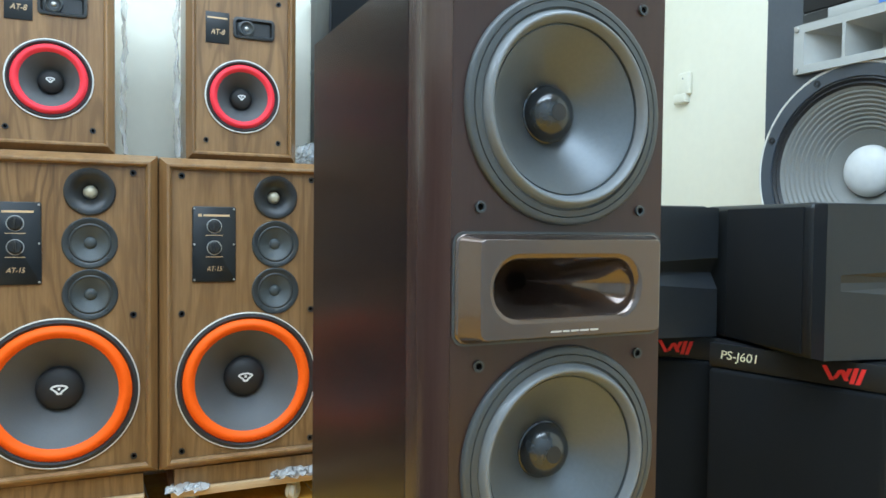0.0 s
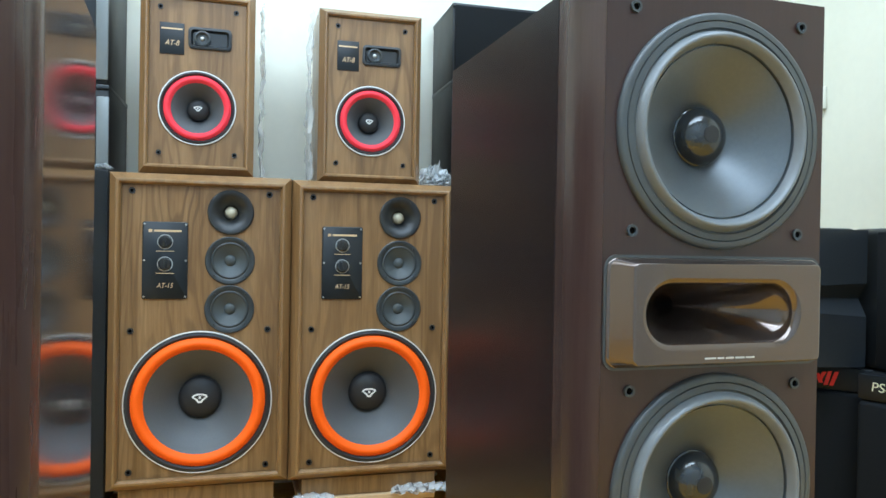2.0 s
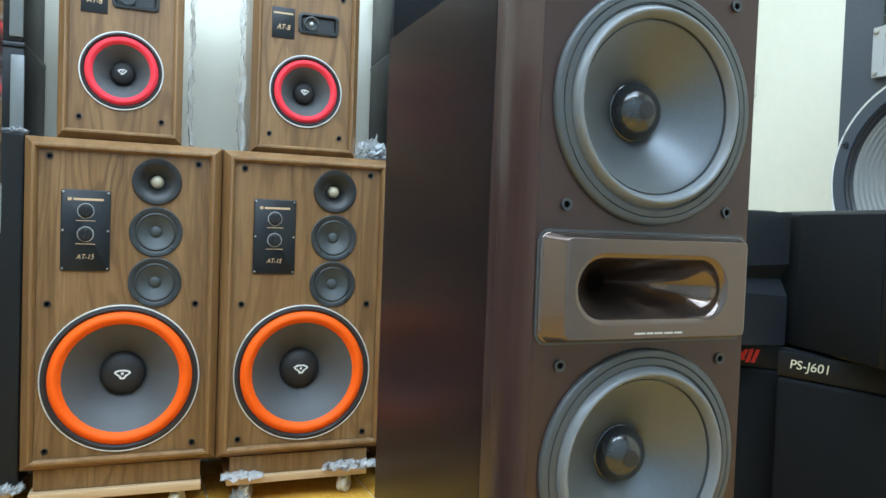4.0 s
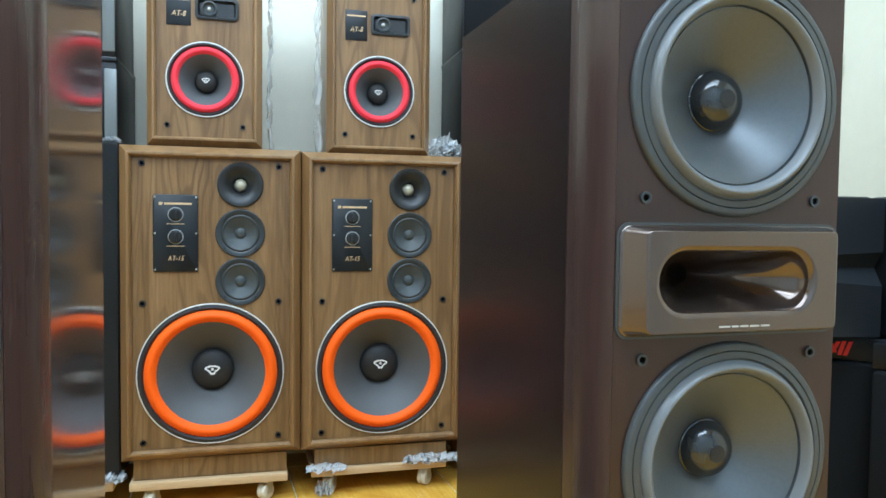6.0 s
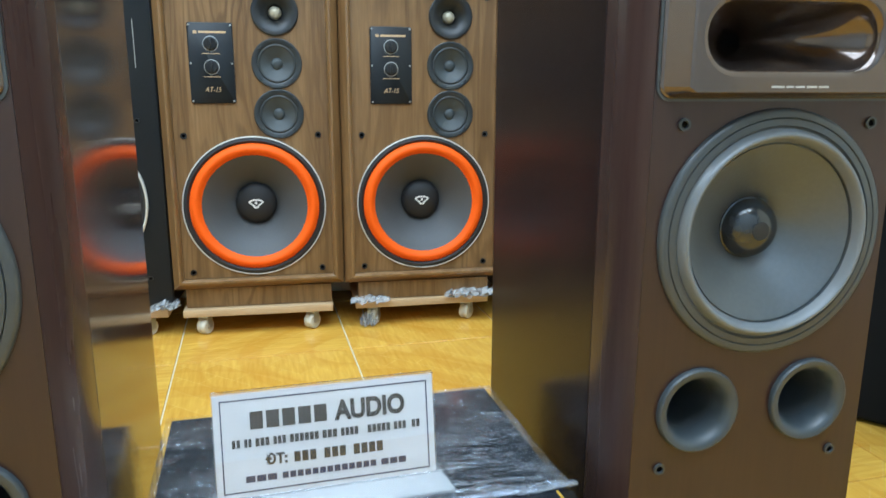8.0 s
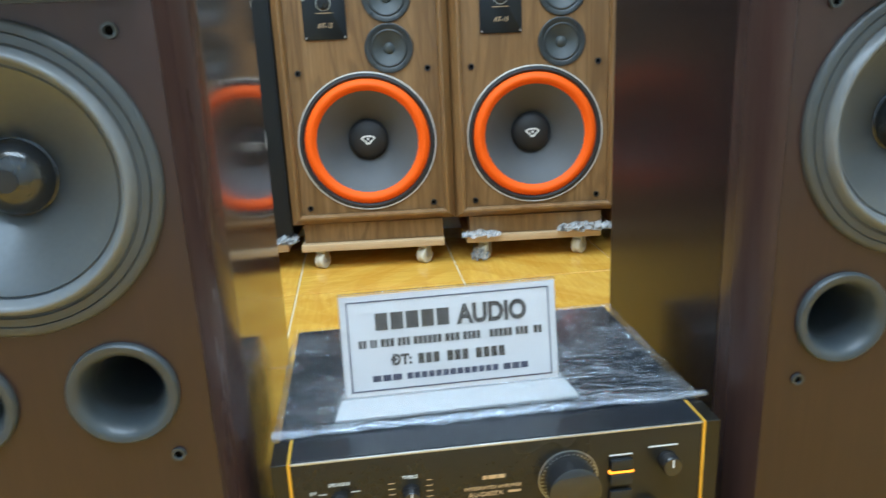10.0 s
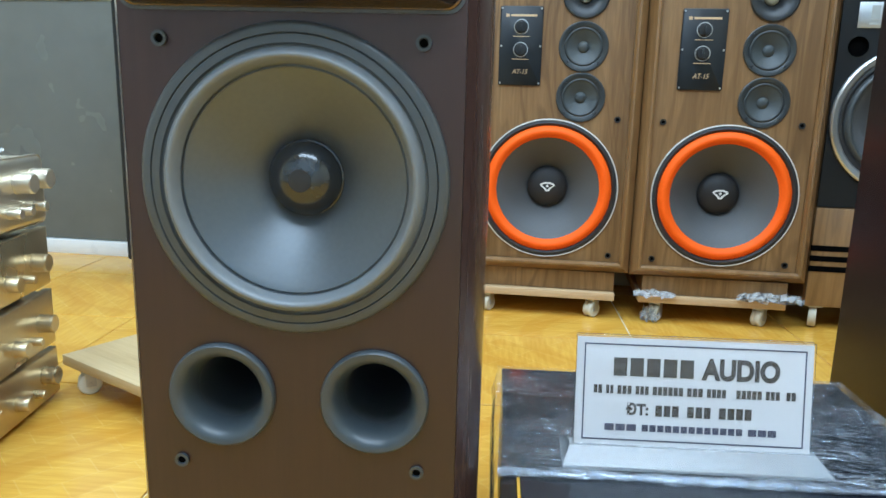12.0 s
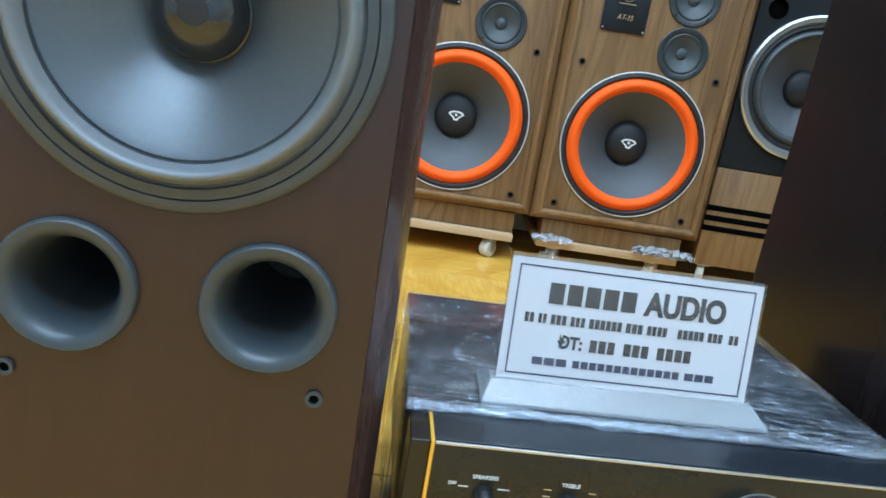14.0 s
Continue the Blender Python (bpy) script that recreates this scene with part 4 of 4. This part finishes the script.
def striped_speaker():
    sp = thing("floor_speaker", pose(0.935, 2.15, 0.062), "black-fronted loudspeaker with silver-rimmed woofer and striped wooden foot", "loudspeaker", "loudspeakers along the wall")
    w = 0.235
    shell(sp, 2 * w, 0.895, 0.34, 0.012, WALNUT)
    part("foot_panel", cube(-w + 0.001, w - 0.001, 0.0, 0.014, 0.002, 0.272, 0.002), WALNUT_FRAME, sp, "wooden lower panel")
    for z in (0.163, 0.135, 0.107):
        part("black_stripe", cube(-w, w, -0.0015, 0.004, z - 0.0075, z + 0.0075), HOLE_AND_STRIPE, sp, smooth=False)
    holes = [circle_loop(-0.05, 0.503, 0.17, 64), circle_loop(-0.187, 0.683, 0.024, 32)]
    part("baffle", plate([(-w + 0.001, 0.275), (w - 0.001, 0.275), (w - 0.001, 0.893), (-w + 0.001, 0.893)], holes, 0.0, 0.011), BLACKVINYL, sp, smooth=False)
    wf = part("woofer", turned([(0.183, 0), (0.183, 0.010), (0.178, 0.014), (0.167, 0.012), (0.161, 0.002)], -0.05, 0.503, 0, 64), ALU, sp, "woofer with wide silver rim")
    part("gasket", turned([(0.162, 0.003), (0.154, 0.005), (0.147, 0.0)], -0.05, 0.503, 0, 64), GASKET, wf)
    part("surround", turned(roll(0.147, 0.127, 0.010, 0.0), -0.05, 0.503, 0, 64), RUBBER, wf)
    part("cone", turned([(0.128, 0.0), (0.09, -0.032), (0.045, -0.062)], -0.05, 0.503, 0, 64), PAPER, wf)
    part("dust_cap", turned([(0.047, -0.062)] + dome_profile(0.046, 0.02, -0.056), -0.05, 0.503, 0, 40), CAPMATT, wf)
    part("bass_port", turned([(0.025, 0.001), (0.024, 0.002), (0.023, -0.01), (0.023, -0.012 + 0.003), (0.023, -0.010), (0, -0.010)], -0.187, 0.683, 0, 32), HOLE_AND_STRIPE, sp)
    bp = part("badge_plate", cube(-0.197, -0.02, -0.003, 0, 0.728, 0.790, 0.001), ALU, sp, "silver badge plate")
    bars("badge_letters", [(-0.168, -0.148), (-0.144, -0.124), (-0.120, -0.096), (-0.092, -0.072), (-0.068, -0.046)], 0.766, 0.032, -0.003, HORNGREY, bp)
    bars("badge_print", [(-0.170, -0.120), (-0.116, -0.075)], 0.738, 0.006, -0.003, HORNGREY, bp)
    hp = part("horn_plate", cube(-0.197, 0.12, -0.004, 0, 0.796, 0.885, 0.001), ALU, sp, "silver horn plate")
    part("screw", turned([(0.006, 0.004), (0.0055, 0.007), (0, 0.0075)], -0.185, 0.808, 0, 12), STEEL, hp)
    for x, y in ((-0.20, 0.03), (0.20, 0.03), (-0.20, 0.33), (0.20, 0.33)):
        g = part("caster", turned([(0.008, -0.010), (0.0285, -0.010), (0.031, -0.006), (0.031, 0.006), (0.0285, 0.010), (0.008, 0.010)], 0, 0, 0, 28), WHEEL, sp, "cream caster wheel")
        g.data.transform(pose(x, y, -0.031, 0, 0, 70))
        part("caster_plate", cube(x - 0.018, x + 0.018, y - 0.018, y + 0.018, -0.004, 0.0005), STEEL, g, smooth=False)
    return sp


striped_speaker()


def black_speaker():
    sp = thing("floor_speaker", pose(-0.474, 2.13, 0.080), "plain black loudspeaker with thin silver woofer rim beside the walnut pair", "loudspeaker", "black loudspeakers along the wall")
    w, h = 0.236, 0.885
    part("cabinet", cube(-w, w, 0.006, 0.35, 0, h, 0.004), BLACKVINYL, sp)
    holes = [circle_loop(0, 0.295, 0.185, 64), circle_loop(0, 0.655, 0.08)]
    part("baffle", plate(round_rect(0, h / 2, 2 * w - 0.006, h - 0.006, 0.006), holes, 0.0, 0.006), BLACKVINYL, sp, smooth=False)
    wf = part("woofer", turned([(0.191, 0), (0.191, 0.006), (0.188, 0.008), (0.185, 0.006)], 0, 0.295, 0, 64), CHROME, sp, "woofer with thin bright rim")
    part("gasket", turned([(0.186, 0.005), (0.180, 0.006), (0.172, 0.001)], 0, 0.295, 0, 64), GASKET, wf)
    part("surround", turned(roll(0.173, 0.150, 0.009), 0, 0.295, 0, 64), RUBBER, wf)
    part("cone", turned([(0.151, 0.0), (0.10, -0.003), (0.05, -0.0045), (0, -0.0045)], 0, 0.295, 0, 64), PAPER, wf)
    part("midrange", turned([(0.09, 0), (0.09, 0.005), (0.082, 0.006), (0.07, 0.0), (0.04, -0.004), (0, -0.004)], 0, 0.655, 0, 48), BLACK, sp)
    sockets(sp, [(sx * 0.180, z) for sx in (-1, 1) for z in (0.084, 0.508, 0.828)], 0, 0.0075)
    bars("front_line", [(0.188, 0.1895)], 0.70, 0.12, 0, HORNGREY, sp)
    return sp


bsp = black_speaker()
copy_thing(bsp, pose(-1.04, 2.13, 0.080))
for xx in (-0.474, -1.04):
    dolly(xx, 2.12, 0.44, 0.38, "light wood board on casters under a black loudspeaker")


# crumpled film scraps
def film_scrap(x, y, z, sx, sz, seed, name="plastic_film", label="crumpled clear plastic film", material=None):
    bm = bmesh.new()
    n = 16
    grid = [[None] * (n + 1) for _ in range(n + 1)]
    for j in range(n + 1):
        for i in range(n + 1):
            u, v = i / n - 0.5, j / n
            k = noise.noise((u * 7 + seed, v * 7, seed)) 
            q = noise.noise((u * 13, v * 13 + seed, 2.0 + seed))
            grid[j][i] = bm.verts.new((x + sx * (u + 0.12 * q), y + 0.06 * k + 0.03 * q, z + sz * max(0.0, v * (0.75 + 0.5 * q) * (1 - 1.6 * u * u))))
    for j in range(n):
        for i in range(n):
            bm.faces.new((grid[j][i], grid[j][i + 1], grid[j + 1][i + 1], grid[j + 1][i]))
    return tagged(part(name, bm, material or CRUMPLE, angle=20), label, "plastic film")


CRUMPLE = acrylic_material("crumpled_film", (0.86, 0.88, 0.88), 0.16, 0.30)
CRUMPLE.node_tree.nodes["Principled BSDF"].inputs["Alpha"].default_value = 0.42
LOOSE = acrylic_material("loose_film", (0.90, 0.93, 0.94), 0.22, 0.15)
LOOSE.node_tree.nodes["Principled BSDF"].inputs["Alpha"].default_value = 0.55
film_scrap(0.645, 2.19, 0.9575, 0.09, 0.085, 1.0, material=LOOSE, label="crumpled clear plastic film on a walnut loudspeaker")
film_scrap(0.665, 2.17, 0.9575, 0.06, 0.060, 2.3, material=LOOSE, label="crumpled clear plastic film on a walnut loudspeaker")
film_scrap(-0.265, 2.16, 0.9655, 0.06, 0.022, 3.1, label="crumpled clear plastic film on the black loudspeaker")
film_scrap(-0.262, 2.125, 0.078, 0.07, 0.03, 4.7, label="crumpled clear plastic film over the board's edge")


def film_flap(x, y0, y1, z0, z1, seed, label):
    """A loose upright flap of film beside a cabinet."""
    bm = bmesh.new()
    ny, nz = 14, 40
    grid = []
    for k in range(nz + 1):
        z = z0 + (z1 - z0) * k / nz
        grid.append([bm.verts.new((x + 0.014 * noise.noise((j / ny * 3 + seed, z * 16, seed)) + 0.008 * noise.noise((j * 0.7, z * 45, seed)), y0 + (y1 - y0) * j / ny, z)) for j in range(ny + 1)])
    for k in range(nz):
        for j in range(ny):
            bm.faces.new((grid[k][j], grid[k][j + 1], grid[k + 1][j + 1], grid[k + 1][j]))
    return tagged(part("plastic_film", bm, LOOSE, angle=25), label, "plastic film")


film_flap(0.144, 2.162, 2.37, 0.966, 1.45, 1.7, "loose clear plastic film beside a small walnut loudspeaker")
film_flap(0.280, 2.162, 2.37, 0.966, 1.44, 4.2, "loose clear plastic film beside a small walnut loudspeaker")
film_scrap(0.30, 2.112, 0.0765, 0.11, 0.016, 7.7, label="crumpled clear plastic film on a wheeled board")
film_scrap(0.60, 2.114, 0.0765, 0.16, 0.030, 9.1, label="crumpled clear plastic film on a wheeled board")
film_scrap(0.295, 2.125, 0.0, 0.05, 0.05, 11.3, label="crumpled clear plastic film round a caster")


# boxes standing on the black loudspeakers
def carton_speaker(x0, x1, y0, y1, z0, z1, label, strip=True):
    sp = thing("small_speaker", pose((x0 + x1) / 2, y0, z0), label, "loudspeaker", "stacked black loudspeakers")
    w, d, h = (x1 - x0) / 2, y1 - y0, z1 - z0
    part("cabinet", cube(-w, w, 0.010, d, 0, h, 0.006), BLACKVINYL, sp)
    part("grille", cube(-w + 0.006, w - 0.10, 0.0, 0.010, 0.006, h - 0.006, 0.003), CLOTH, sp)
    if strip:
        part("side_strip", cube(w - 0.095, w - 0.05, 0.001, 0.010, 0.006, h - 0.006, 0.002), GREYPANEL, sp)
        part("grille", cube(w - 0.045, w - 0.006, 0.0, 0.010, 0.006, h - 0.006, 0.003), CLOTH, sp)
    else:
        part("pale_edge", cube(w - 0.030, w + 0.001, 0.002, 0.012, 0.012, h - 0.030, 0.003), GREYEDGE, sp, "pale grey front edge")
    part("edge_trim", cube(-w - 0.001, w + 0.001, 0.004, d + 0.001, h - 0.010, h + 0.002, 0.002), GREYPANEL, sp)
    return sp


carton_speaker(0.708, 1.13, 2.23, 2.49, 0.9575, 1.290, "black loudspeaker with cloth grille stacked under another")
carton_speaker(0.708, 1.13, 2.23, 2.49, 1.2925, 1.525, "black loudspeaker with grey trim on top of a stack")
carton_speaker(-0.63, -0.252, 2.19, 2.49, 0.9655, 1.195, "black loudspeaker with pale edge stacked on a larger one", False)
carton_speaker(-0.63, -0.256, 2.19, 2.49, 1.1975, 1.62, "black loudspeaker with pale edge on top of a stack", False)


# ---- right side: subwoofers, satellites and a big slate-grey monitor ----
def subwoofer(x, y, yaw, label, name_text):
    sp = thing("subwoofer", pose(x, y, 0, 0, 0, yaw), label, "subwoofer", "subwoofers")
    w, h = 0.33, 0.556
    part("cabinet", cube(0, w, 0.02, 0.36, 0.0, h, 0.006), BLACKVINYL, sp)
    part("grille", cube(0.004, w - 0.004, 0.0, 0.02, 0.01, h - 0.052, 0.008, 3), CLOTH, sp)
    st = part("name_strip", cube(0.002, w - 0.002, 0.006, 0.02, h - 0.048, h - 0.001, 0.002), BLACKVINYL, sp)
    if name_text:
        lettering("model_print", name_text, 0.0245, 0.026, 0.0055, h - 0.023, CREAMPRINT, st, 0.0, 1.05, 0.12, align="LEFT")
    bx, bz = w - (0.110 if name_text else 0.170), h - 0.026
    mark = [(0.000, 0.012, 0.016, -0.012), (0.018, -0.010, 0.030, 0.008), (0.030, 0.008, 0.040, -0.010), (0.044, 0.012, 0.038, -0.004), (0.054, 0.014, 0.048, -0.014), (0.066, 0.014, 0.058, -0.014)]
    for a, c, d, e in mark:
        bm = bmesh.new()
        quad = [bm.verts.new((bx + px, 0.0052, bz + pz)) for px, pz in ((a, c), (a + 0.008, c + 0.001), (d + 0.006, e), (d - 0.002, e - 0.001))]
        bm.faces.new(quad)
        part("brand_stroke", bm, REDPRINT, st, "red slanting stroke of a brand mark", smooth=False)
    return sp


def satellite(x, y, yaw, z, label, w=0.34, d=0.36, h=0.276):
    sp = thing("small_speaker", pose(x, y, z, 0, 0, yaw), label, "loudspeaker", "satellite loudspeakers")
    part("cabinet", cube(0, w, 0.030, d, 0, h, 0.012, 3), BLACKVINYL, sp)
    bm = bmesh.new()
    x0, x1, a = 0.004, w - 0.004, 0.034
    pt = {k: bm.verts.new(v) for k, v in dict(
        p0=(x0, 0, 0.004), p1=(x1, 0, 0.004), p2=(x1, 0, 0.37 * h), p3=(a, 0, 0.445 * h), p4=(a, 0, 0.545 * h), p5=(x1, 0, 0.61 * h), p6=(x1, 0, h - 0.004), p7=(x0, 0, h - 0.004),
        g0=(a + 0.001, 0.005, 0.497 * h), g1=(x1, 0.024, 0.495 * h), b0=(x0, 0.031, 0.004), b1=(x1, 0.031, 0.004), b6=(x1, 0.031, h - 0.004), b7=(x0, 0.031, h - 0.004)).items()}
    for f in ("p0 p1 p2 p3", "p0 p3 p4 p7", "p7 p4 p5 p6", "p4 g0 g1 p5", "p3 p2 g1 g0", "p3 g0 p4", "p0 b0 b1 p1", "p7 p6 b6 b7", "p0 p7 b7 b0", "p1 b1 b6 p6 p5 g1 p2"):
        bm.faces.new([pt[k] for k in f.split()])
    part("front_panel", bm, GREYPANEL, sp, "grey front panel with a wedge-shaped groove", smooth=False)
    part("side_grille", cube(-0.003, 0.001, 0.05, d - 0.09, 0.008, h - 0.008, 0.001), CLOTH, sp)
    return sp


subwoofer(1.238, 1.224, -72, "black cloth-fronted subwoofer with red brand mark and cream lettering", "PS-J601")
subwoofer(1.112, 1.469, -50, "black cloth-fronted subwoofer with red brand mark", "")
satellite(1.249, 0.966, -10, 0.557, "black satellite loudspeaker with a wedge-shaped groove on a subwoofer")
satellite(0.960, 1.297, -8, 0.557, "black satellite loudspeaker with a wedge-shaped groove on a subwoofer", w=0.335)


def studio_monitor():
    sp = thing("floor_speaker", pose(1.665, 1.205, 0, 0, 0, -86), "tall slate-grey three-way loudspeaker with pale ribbed cone and white horn", "loudspeaker", "large loudspeakers")
    w, h = 0.27, 1.62
    wz, r = 0.922, 0.243
    holes = [circle_loop(-0.036, wz, r - 0.02, 64), round_rect(0.0, 1.2155, 0.31, 0.078, 0.004), circle_loop(-0.10, 1.378, 0.045)]
    shell(sp, 2 * w, h, 0.42, 0.012, SLATE)
    part("baffle", plate([(-w + 0.001, 0.001), (w - 0.001, 0.001), (w - 0.001, h - 0.001), (-w + 0.001, h - 0.001)], holes, 0, 0.0115), SLATE, sp, smooth=False)
    wf = part("woofer", turned([(r, 0), (r, 0.006), (r - 0.004, 0.009), (r - 0.007, 0.008)], -0.036, wz, 0, 72), CHROME, sp, "woofer with pale ribbed cone")
    part("gasket", turned([(r - 0.006, 0.008), (r - 0.034, 0.006), (r - 0.036, 0.001)], -0.036, wz, 0, 72), SLATE, wf)
    for k in range(8):
        a = radians(22.5 + 45 * k)
        part("bolt", turned([(0.008, 0.007), (0.008, 0.010), (0.004, 0.010), (0.004, 0.007)], -0.036 + (r - 0.020) * math.cos(a), wz + (r - 0.020) * math.sin(a), 0, 14), GASKET, wf)
    part("surround", turned([(r - 0.035, 0.002), (r - 0.040, 0.006), (r - 0.046, 0.001), (r - 0.051, 0.006), (r - 0.057, 0.0)], -0.036, wz, 0, 72), GASKET, wf)
    prof = []
    for k in range(113):
        f = k / 112
        prof.append((r - 0.057 + (0.055 - r + 0.057) * f, -0.075 * f + (0.0013 * math.sin(f * math.pi * 2 * 14) if 0.05 < f < 0.72 else 0)))
    part("cone", turned(prof, -0.036, wz, 0, 72), WHITECONE, wf, "pale grey ribbed paper cone")
    part("dust_cap", turned([(0.060, -0.068)] + dome_profile(0.059, 0.026, -0.062), -0.036, wz, 0, 48), WHITECAP, wf, "rough pale dust cap")
    hn = part("horn", plate(round_rect(0.0, 1.2155, 0.36, 0.116, 0.003), [round_rect(dx, 1.2155, 0.096, 0.078, 0.003) for dx in (-0.104, 0, 0.104)], -0.016, 0.016), HORNGREY, sp, "pale grey sectoral horn", smooth=False)
    for dx in (-0.104, 0, 0.104):
        part("horn_cell", loft([[(a, -0.015, b) for a, b in round_rect(dx, 1.2155, 0.097, 0.079, 0.003)], [(a, 0.085, b) for a, b in round_rect(dx * 0.5, 1.2155, 0.052, 0.040, 0.003)]], True), HORNGREY, hn, smooth=False)
    for sx, sz in ((-1, 1), (1, 1), (-1, -1), (1, -1)):
        part("bolt", turned([(0.006, 0.016), (0.006, 0.020), (0, 0.021)], sx * 0.171, 1.2155 + sz * 0.048, 0, 14), STEEL, hn)
    tp = part("tweeter_plate", cube(-0.165, 0.20, -0.006, 0, 1.303, 1.453, 0.002), BLACK, sp)
    part("tweeter_ring", turned([(0.052, 0.006), (0.052, 0.009), (0.047, 0.010), (0.045, 0.006)], -0.10, 1.378, 0, 40), ORANGE, tp, "orange ring")
    part("tweeter_cone", turned([(0.046, 0.007), (0.02, -0.004), (0.012, -0.004), (0.0, 0.002)], -0.10, 1.378, 0, 40), WHITECONE, tp)
    part("level_panel", cube(-0.02, 0.18, -0.009, -0.006, 1.315, 1.441, 0.001), PANEL, tp)
    bd = part("badge_strip", cube(-0.165, 0.20, -0.005, 0, 1.277, 1.300, 0.001), HORNGREY, sp, "pale badge strip")
    part("blue_badge", cube(0.02, 0.12, -0.006, -0.005, 1.279, 1.298), BLUE, bd, smooth=False)
    part("dark_badge", cube(-0.164, -0.10, -0.006, -0.005, 1.278, 1.299), BLACK, bd, smooth=False)
    return sp


studio_monitor()

# wall box
wb = thing("wall_box", pose(X1, 2.336, 1.305, 0, 0, -90), "small ivory plastic wall box with cable clip", "wall box")
part("cover", cube(-0.032, 0.032, -0.020, 0, 0.0, 0.085, 0.006, 3), IVORY, wb)
part("clip", cube(-0.046, 0.018, -0.026, 0, -0.030, 0.004, 0.004), IVORY, wb)
part("screw", turned([(0.004, 0.020), (0.0038, 0.022), (0, 0.0222)], 0, 0.062, 0, 12), STEEL, wb)


# ---- left side: champagne amplifiers and a spare board ----
def champagne_amp(z0, z1, yaw, off, colour, knobs, label, rounded):
    am = thing("amplifier", pose(-0.936 + off, 1.345, z0, 0, 0, 98 + yaw), label, "amplifier", "stacked champagne amplifiers")
    h, w = z1 - z0, 0.43
    part("body", cube(-w + 0.006, -0.006, 0.016, 0.34, 0.014, h - 0.004, 0.003), colour, am)
    part("front_panel", cube(-w, 0.0, 0.0, 0.016, 0.010, h, rounded, 3), colour, am)
    for x, y in ((-w + 0.05, 0.05), (-0.05, 0.05), (-w + 0.05, 0.29), (-0.05, 0.29)):
        bm = bmesh.new()
        box(bm, x - 0.014, x + 0.014, y - 0.014, y + 0.014, 0, 0.014, 0.003)
        part("foot", bm, BLACK, am)
    for x, z, r, dp in knobs:
        part("knob", turned([(r * 1.08, 0), (r * 1.08, 0.002), (r, 0.0025), (r, dp - 0.002), (r * 0.9, dp), (0, dp)], x, z, 0, 32), colour, am)
    return am


K = [(-0.055, 0.062, 0.017, 0.026), (-0.095, 0.040, 0.008, 0.020), (-0.150, 0.045, 0.014, 0.022), (-0.23, 0.06, 0.010, 0.016), (-0.31, 0.06, 0.010, 0.016)]
champagne_amp(0.0, 0.102, 3, 0.0, CHAMPAGNE, K, "champagne gold stereo amplifier at the bottom of a stack", 0.003)
champagne_amp(0.1025, 0.219, 5, 0.0, CHAMPAGNE, K, "champagne gold stereo amplifier in a stack", 0.003)
champagne_amp(0.2195, 0.340, 4, 0.0, CHAMPAGNE, K, "champagne gold stereo amplifier in a stack", 0.003)
champagne_amp(0.3405, 0.477, 1, 0.006, SILVERGOLD, [(-0.035, 0.095, 0.018, 0.030), (-0.088, 0.092, 0.018, 0.030), (-0.04, 0.045, 0.009, 0.022), (-0.085, 0.043, 0.009, 0.022), (-0.12, 0.042, 0.009, 0.022), (-0.2, 0.09, 0.018, 0.03)],
              "pale champagne amplifier with rounded face on top of a stack", 0.012)
film_scrap(-0.99, 1.24, 0.4775, 0.10, 0.03, 6.2, label="crumpled white plastic film on the stacked amplifiers")
dolly(-0.744, 1.268, 0.44, 0.42, "bare light board on casters standing on the tiles", -26, z=0.0545, mat_top=PLYTOP)

# ---- floor tiles, last ----
TS, ANG = 0.4385, 4.6
tile_bm = cube(-TS / 2 + 0.0023, TS / 2 - 0.0023, -TS / 2 + 0.0023, TS / 2 - 0.0023, -0.006, 0.0, 0.0008, 1)
tile_me = None
turn = pose(-0.203, 1.90, 0, 0, 0, ANG) @ pose(TS / 2, TS / 2, 0)
rng = random.Random(4)
for i in range(-9, 9):
    for j in range(-11, 4):
        m = turn @ pose(i * TS, j * TS, 0)
        c = m.translation
        if not (X0 - 0.24 < c.x < X1 + 0.24 and Y0 - 0.24 < c.y < Y1 + 0.24):
            continue
        m = m @ pose(0, 0, 0, 0, 0, 90 * rng.randrange(4))
        corners = [m @ Vector((sx * TS / 2, sy * TS / 2, 0)) for sx in (-1, 1) for sy in (-1, 1)]
        if any(not (X0 < p.x < X1 and Y0 < p.y < Y1) for p in corners):
            # a tile cut off at the wall
            cut = cube(-TS / 2 + 0.0023, TS / 2 - 0.0023, -TS / 2 + 0.0023, TS / 2 - 0.0023, -0.006, 0.0)
            bmesh.ops.transform(cut, matrix=m, verts=cut.verts)
            for at, facing in (((X0, 0, 0), (-1, 0, 0)), ((X1, 0, 0), (1, 0, 0)), ((0, Y0, 0), (0, -1, 0)), ((0, Y1, 0), (0, 1, 0))):
                bmesh.ops.bisect_plane(cut, geom=cut.verts[:] + cut.edges[:] + cut.faces[:], plane_co=at, plane_no=facing, clear_outer=True)
            bmesh.ops.transform(cut, matrix=m.inverted(), verts=cut.verts)
            if not cut.faces:
                cut.free()
                continue
            ob = part("tile", cut, TILE, floor, smooth=False)
        elif tile_me is None:
            ob = part("tile", tile_bm, TILE, floor, smooth=False)
            tile_me = ob.data
        else:
            ob = new("tile", tile_me)
            ob.parent = floor
        ob.matrix_basis = m
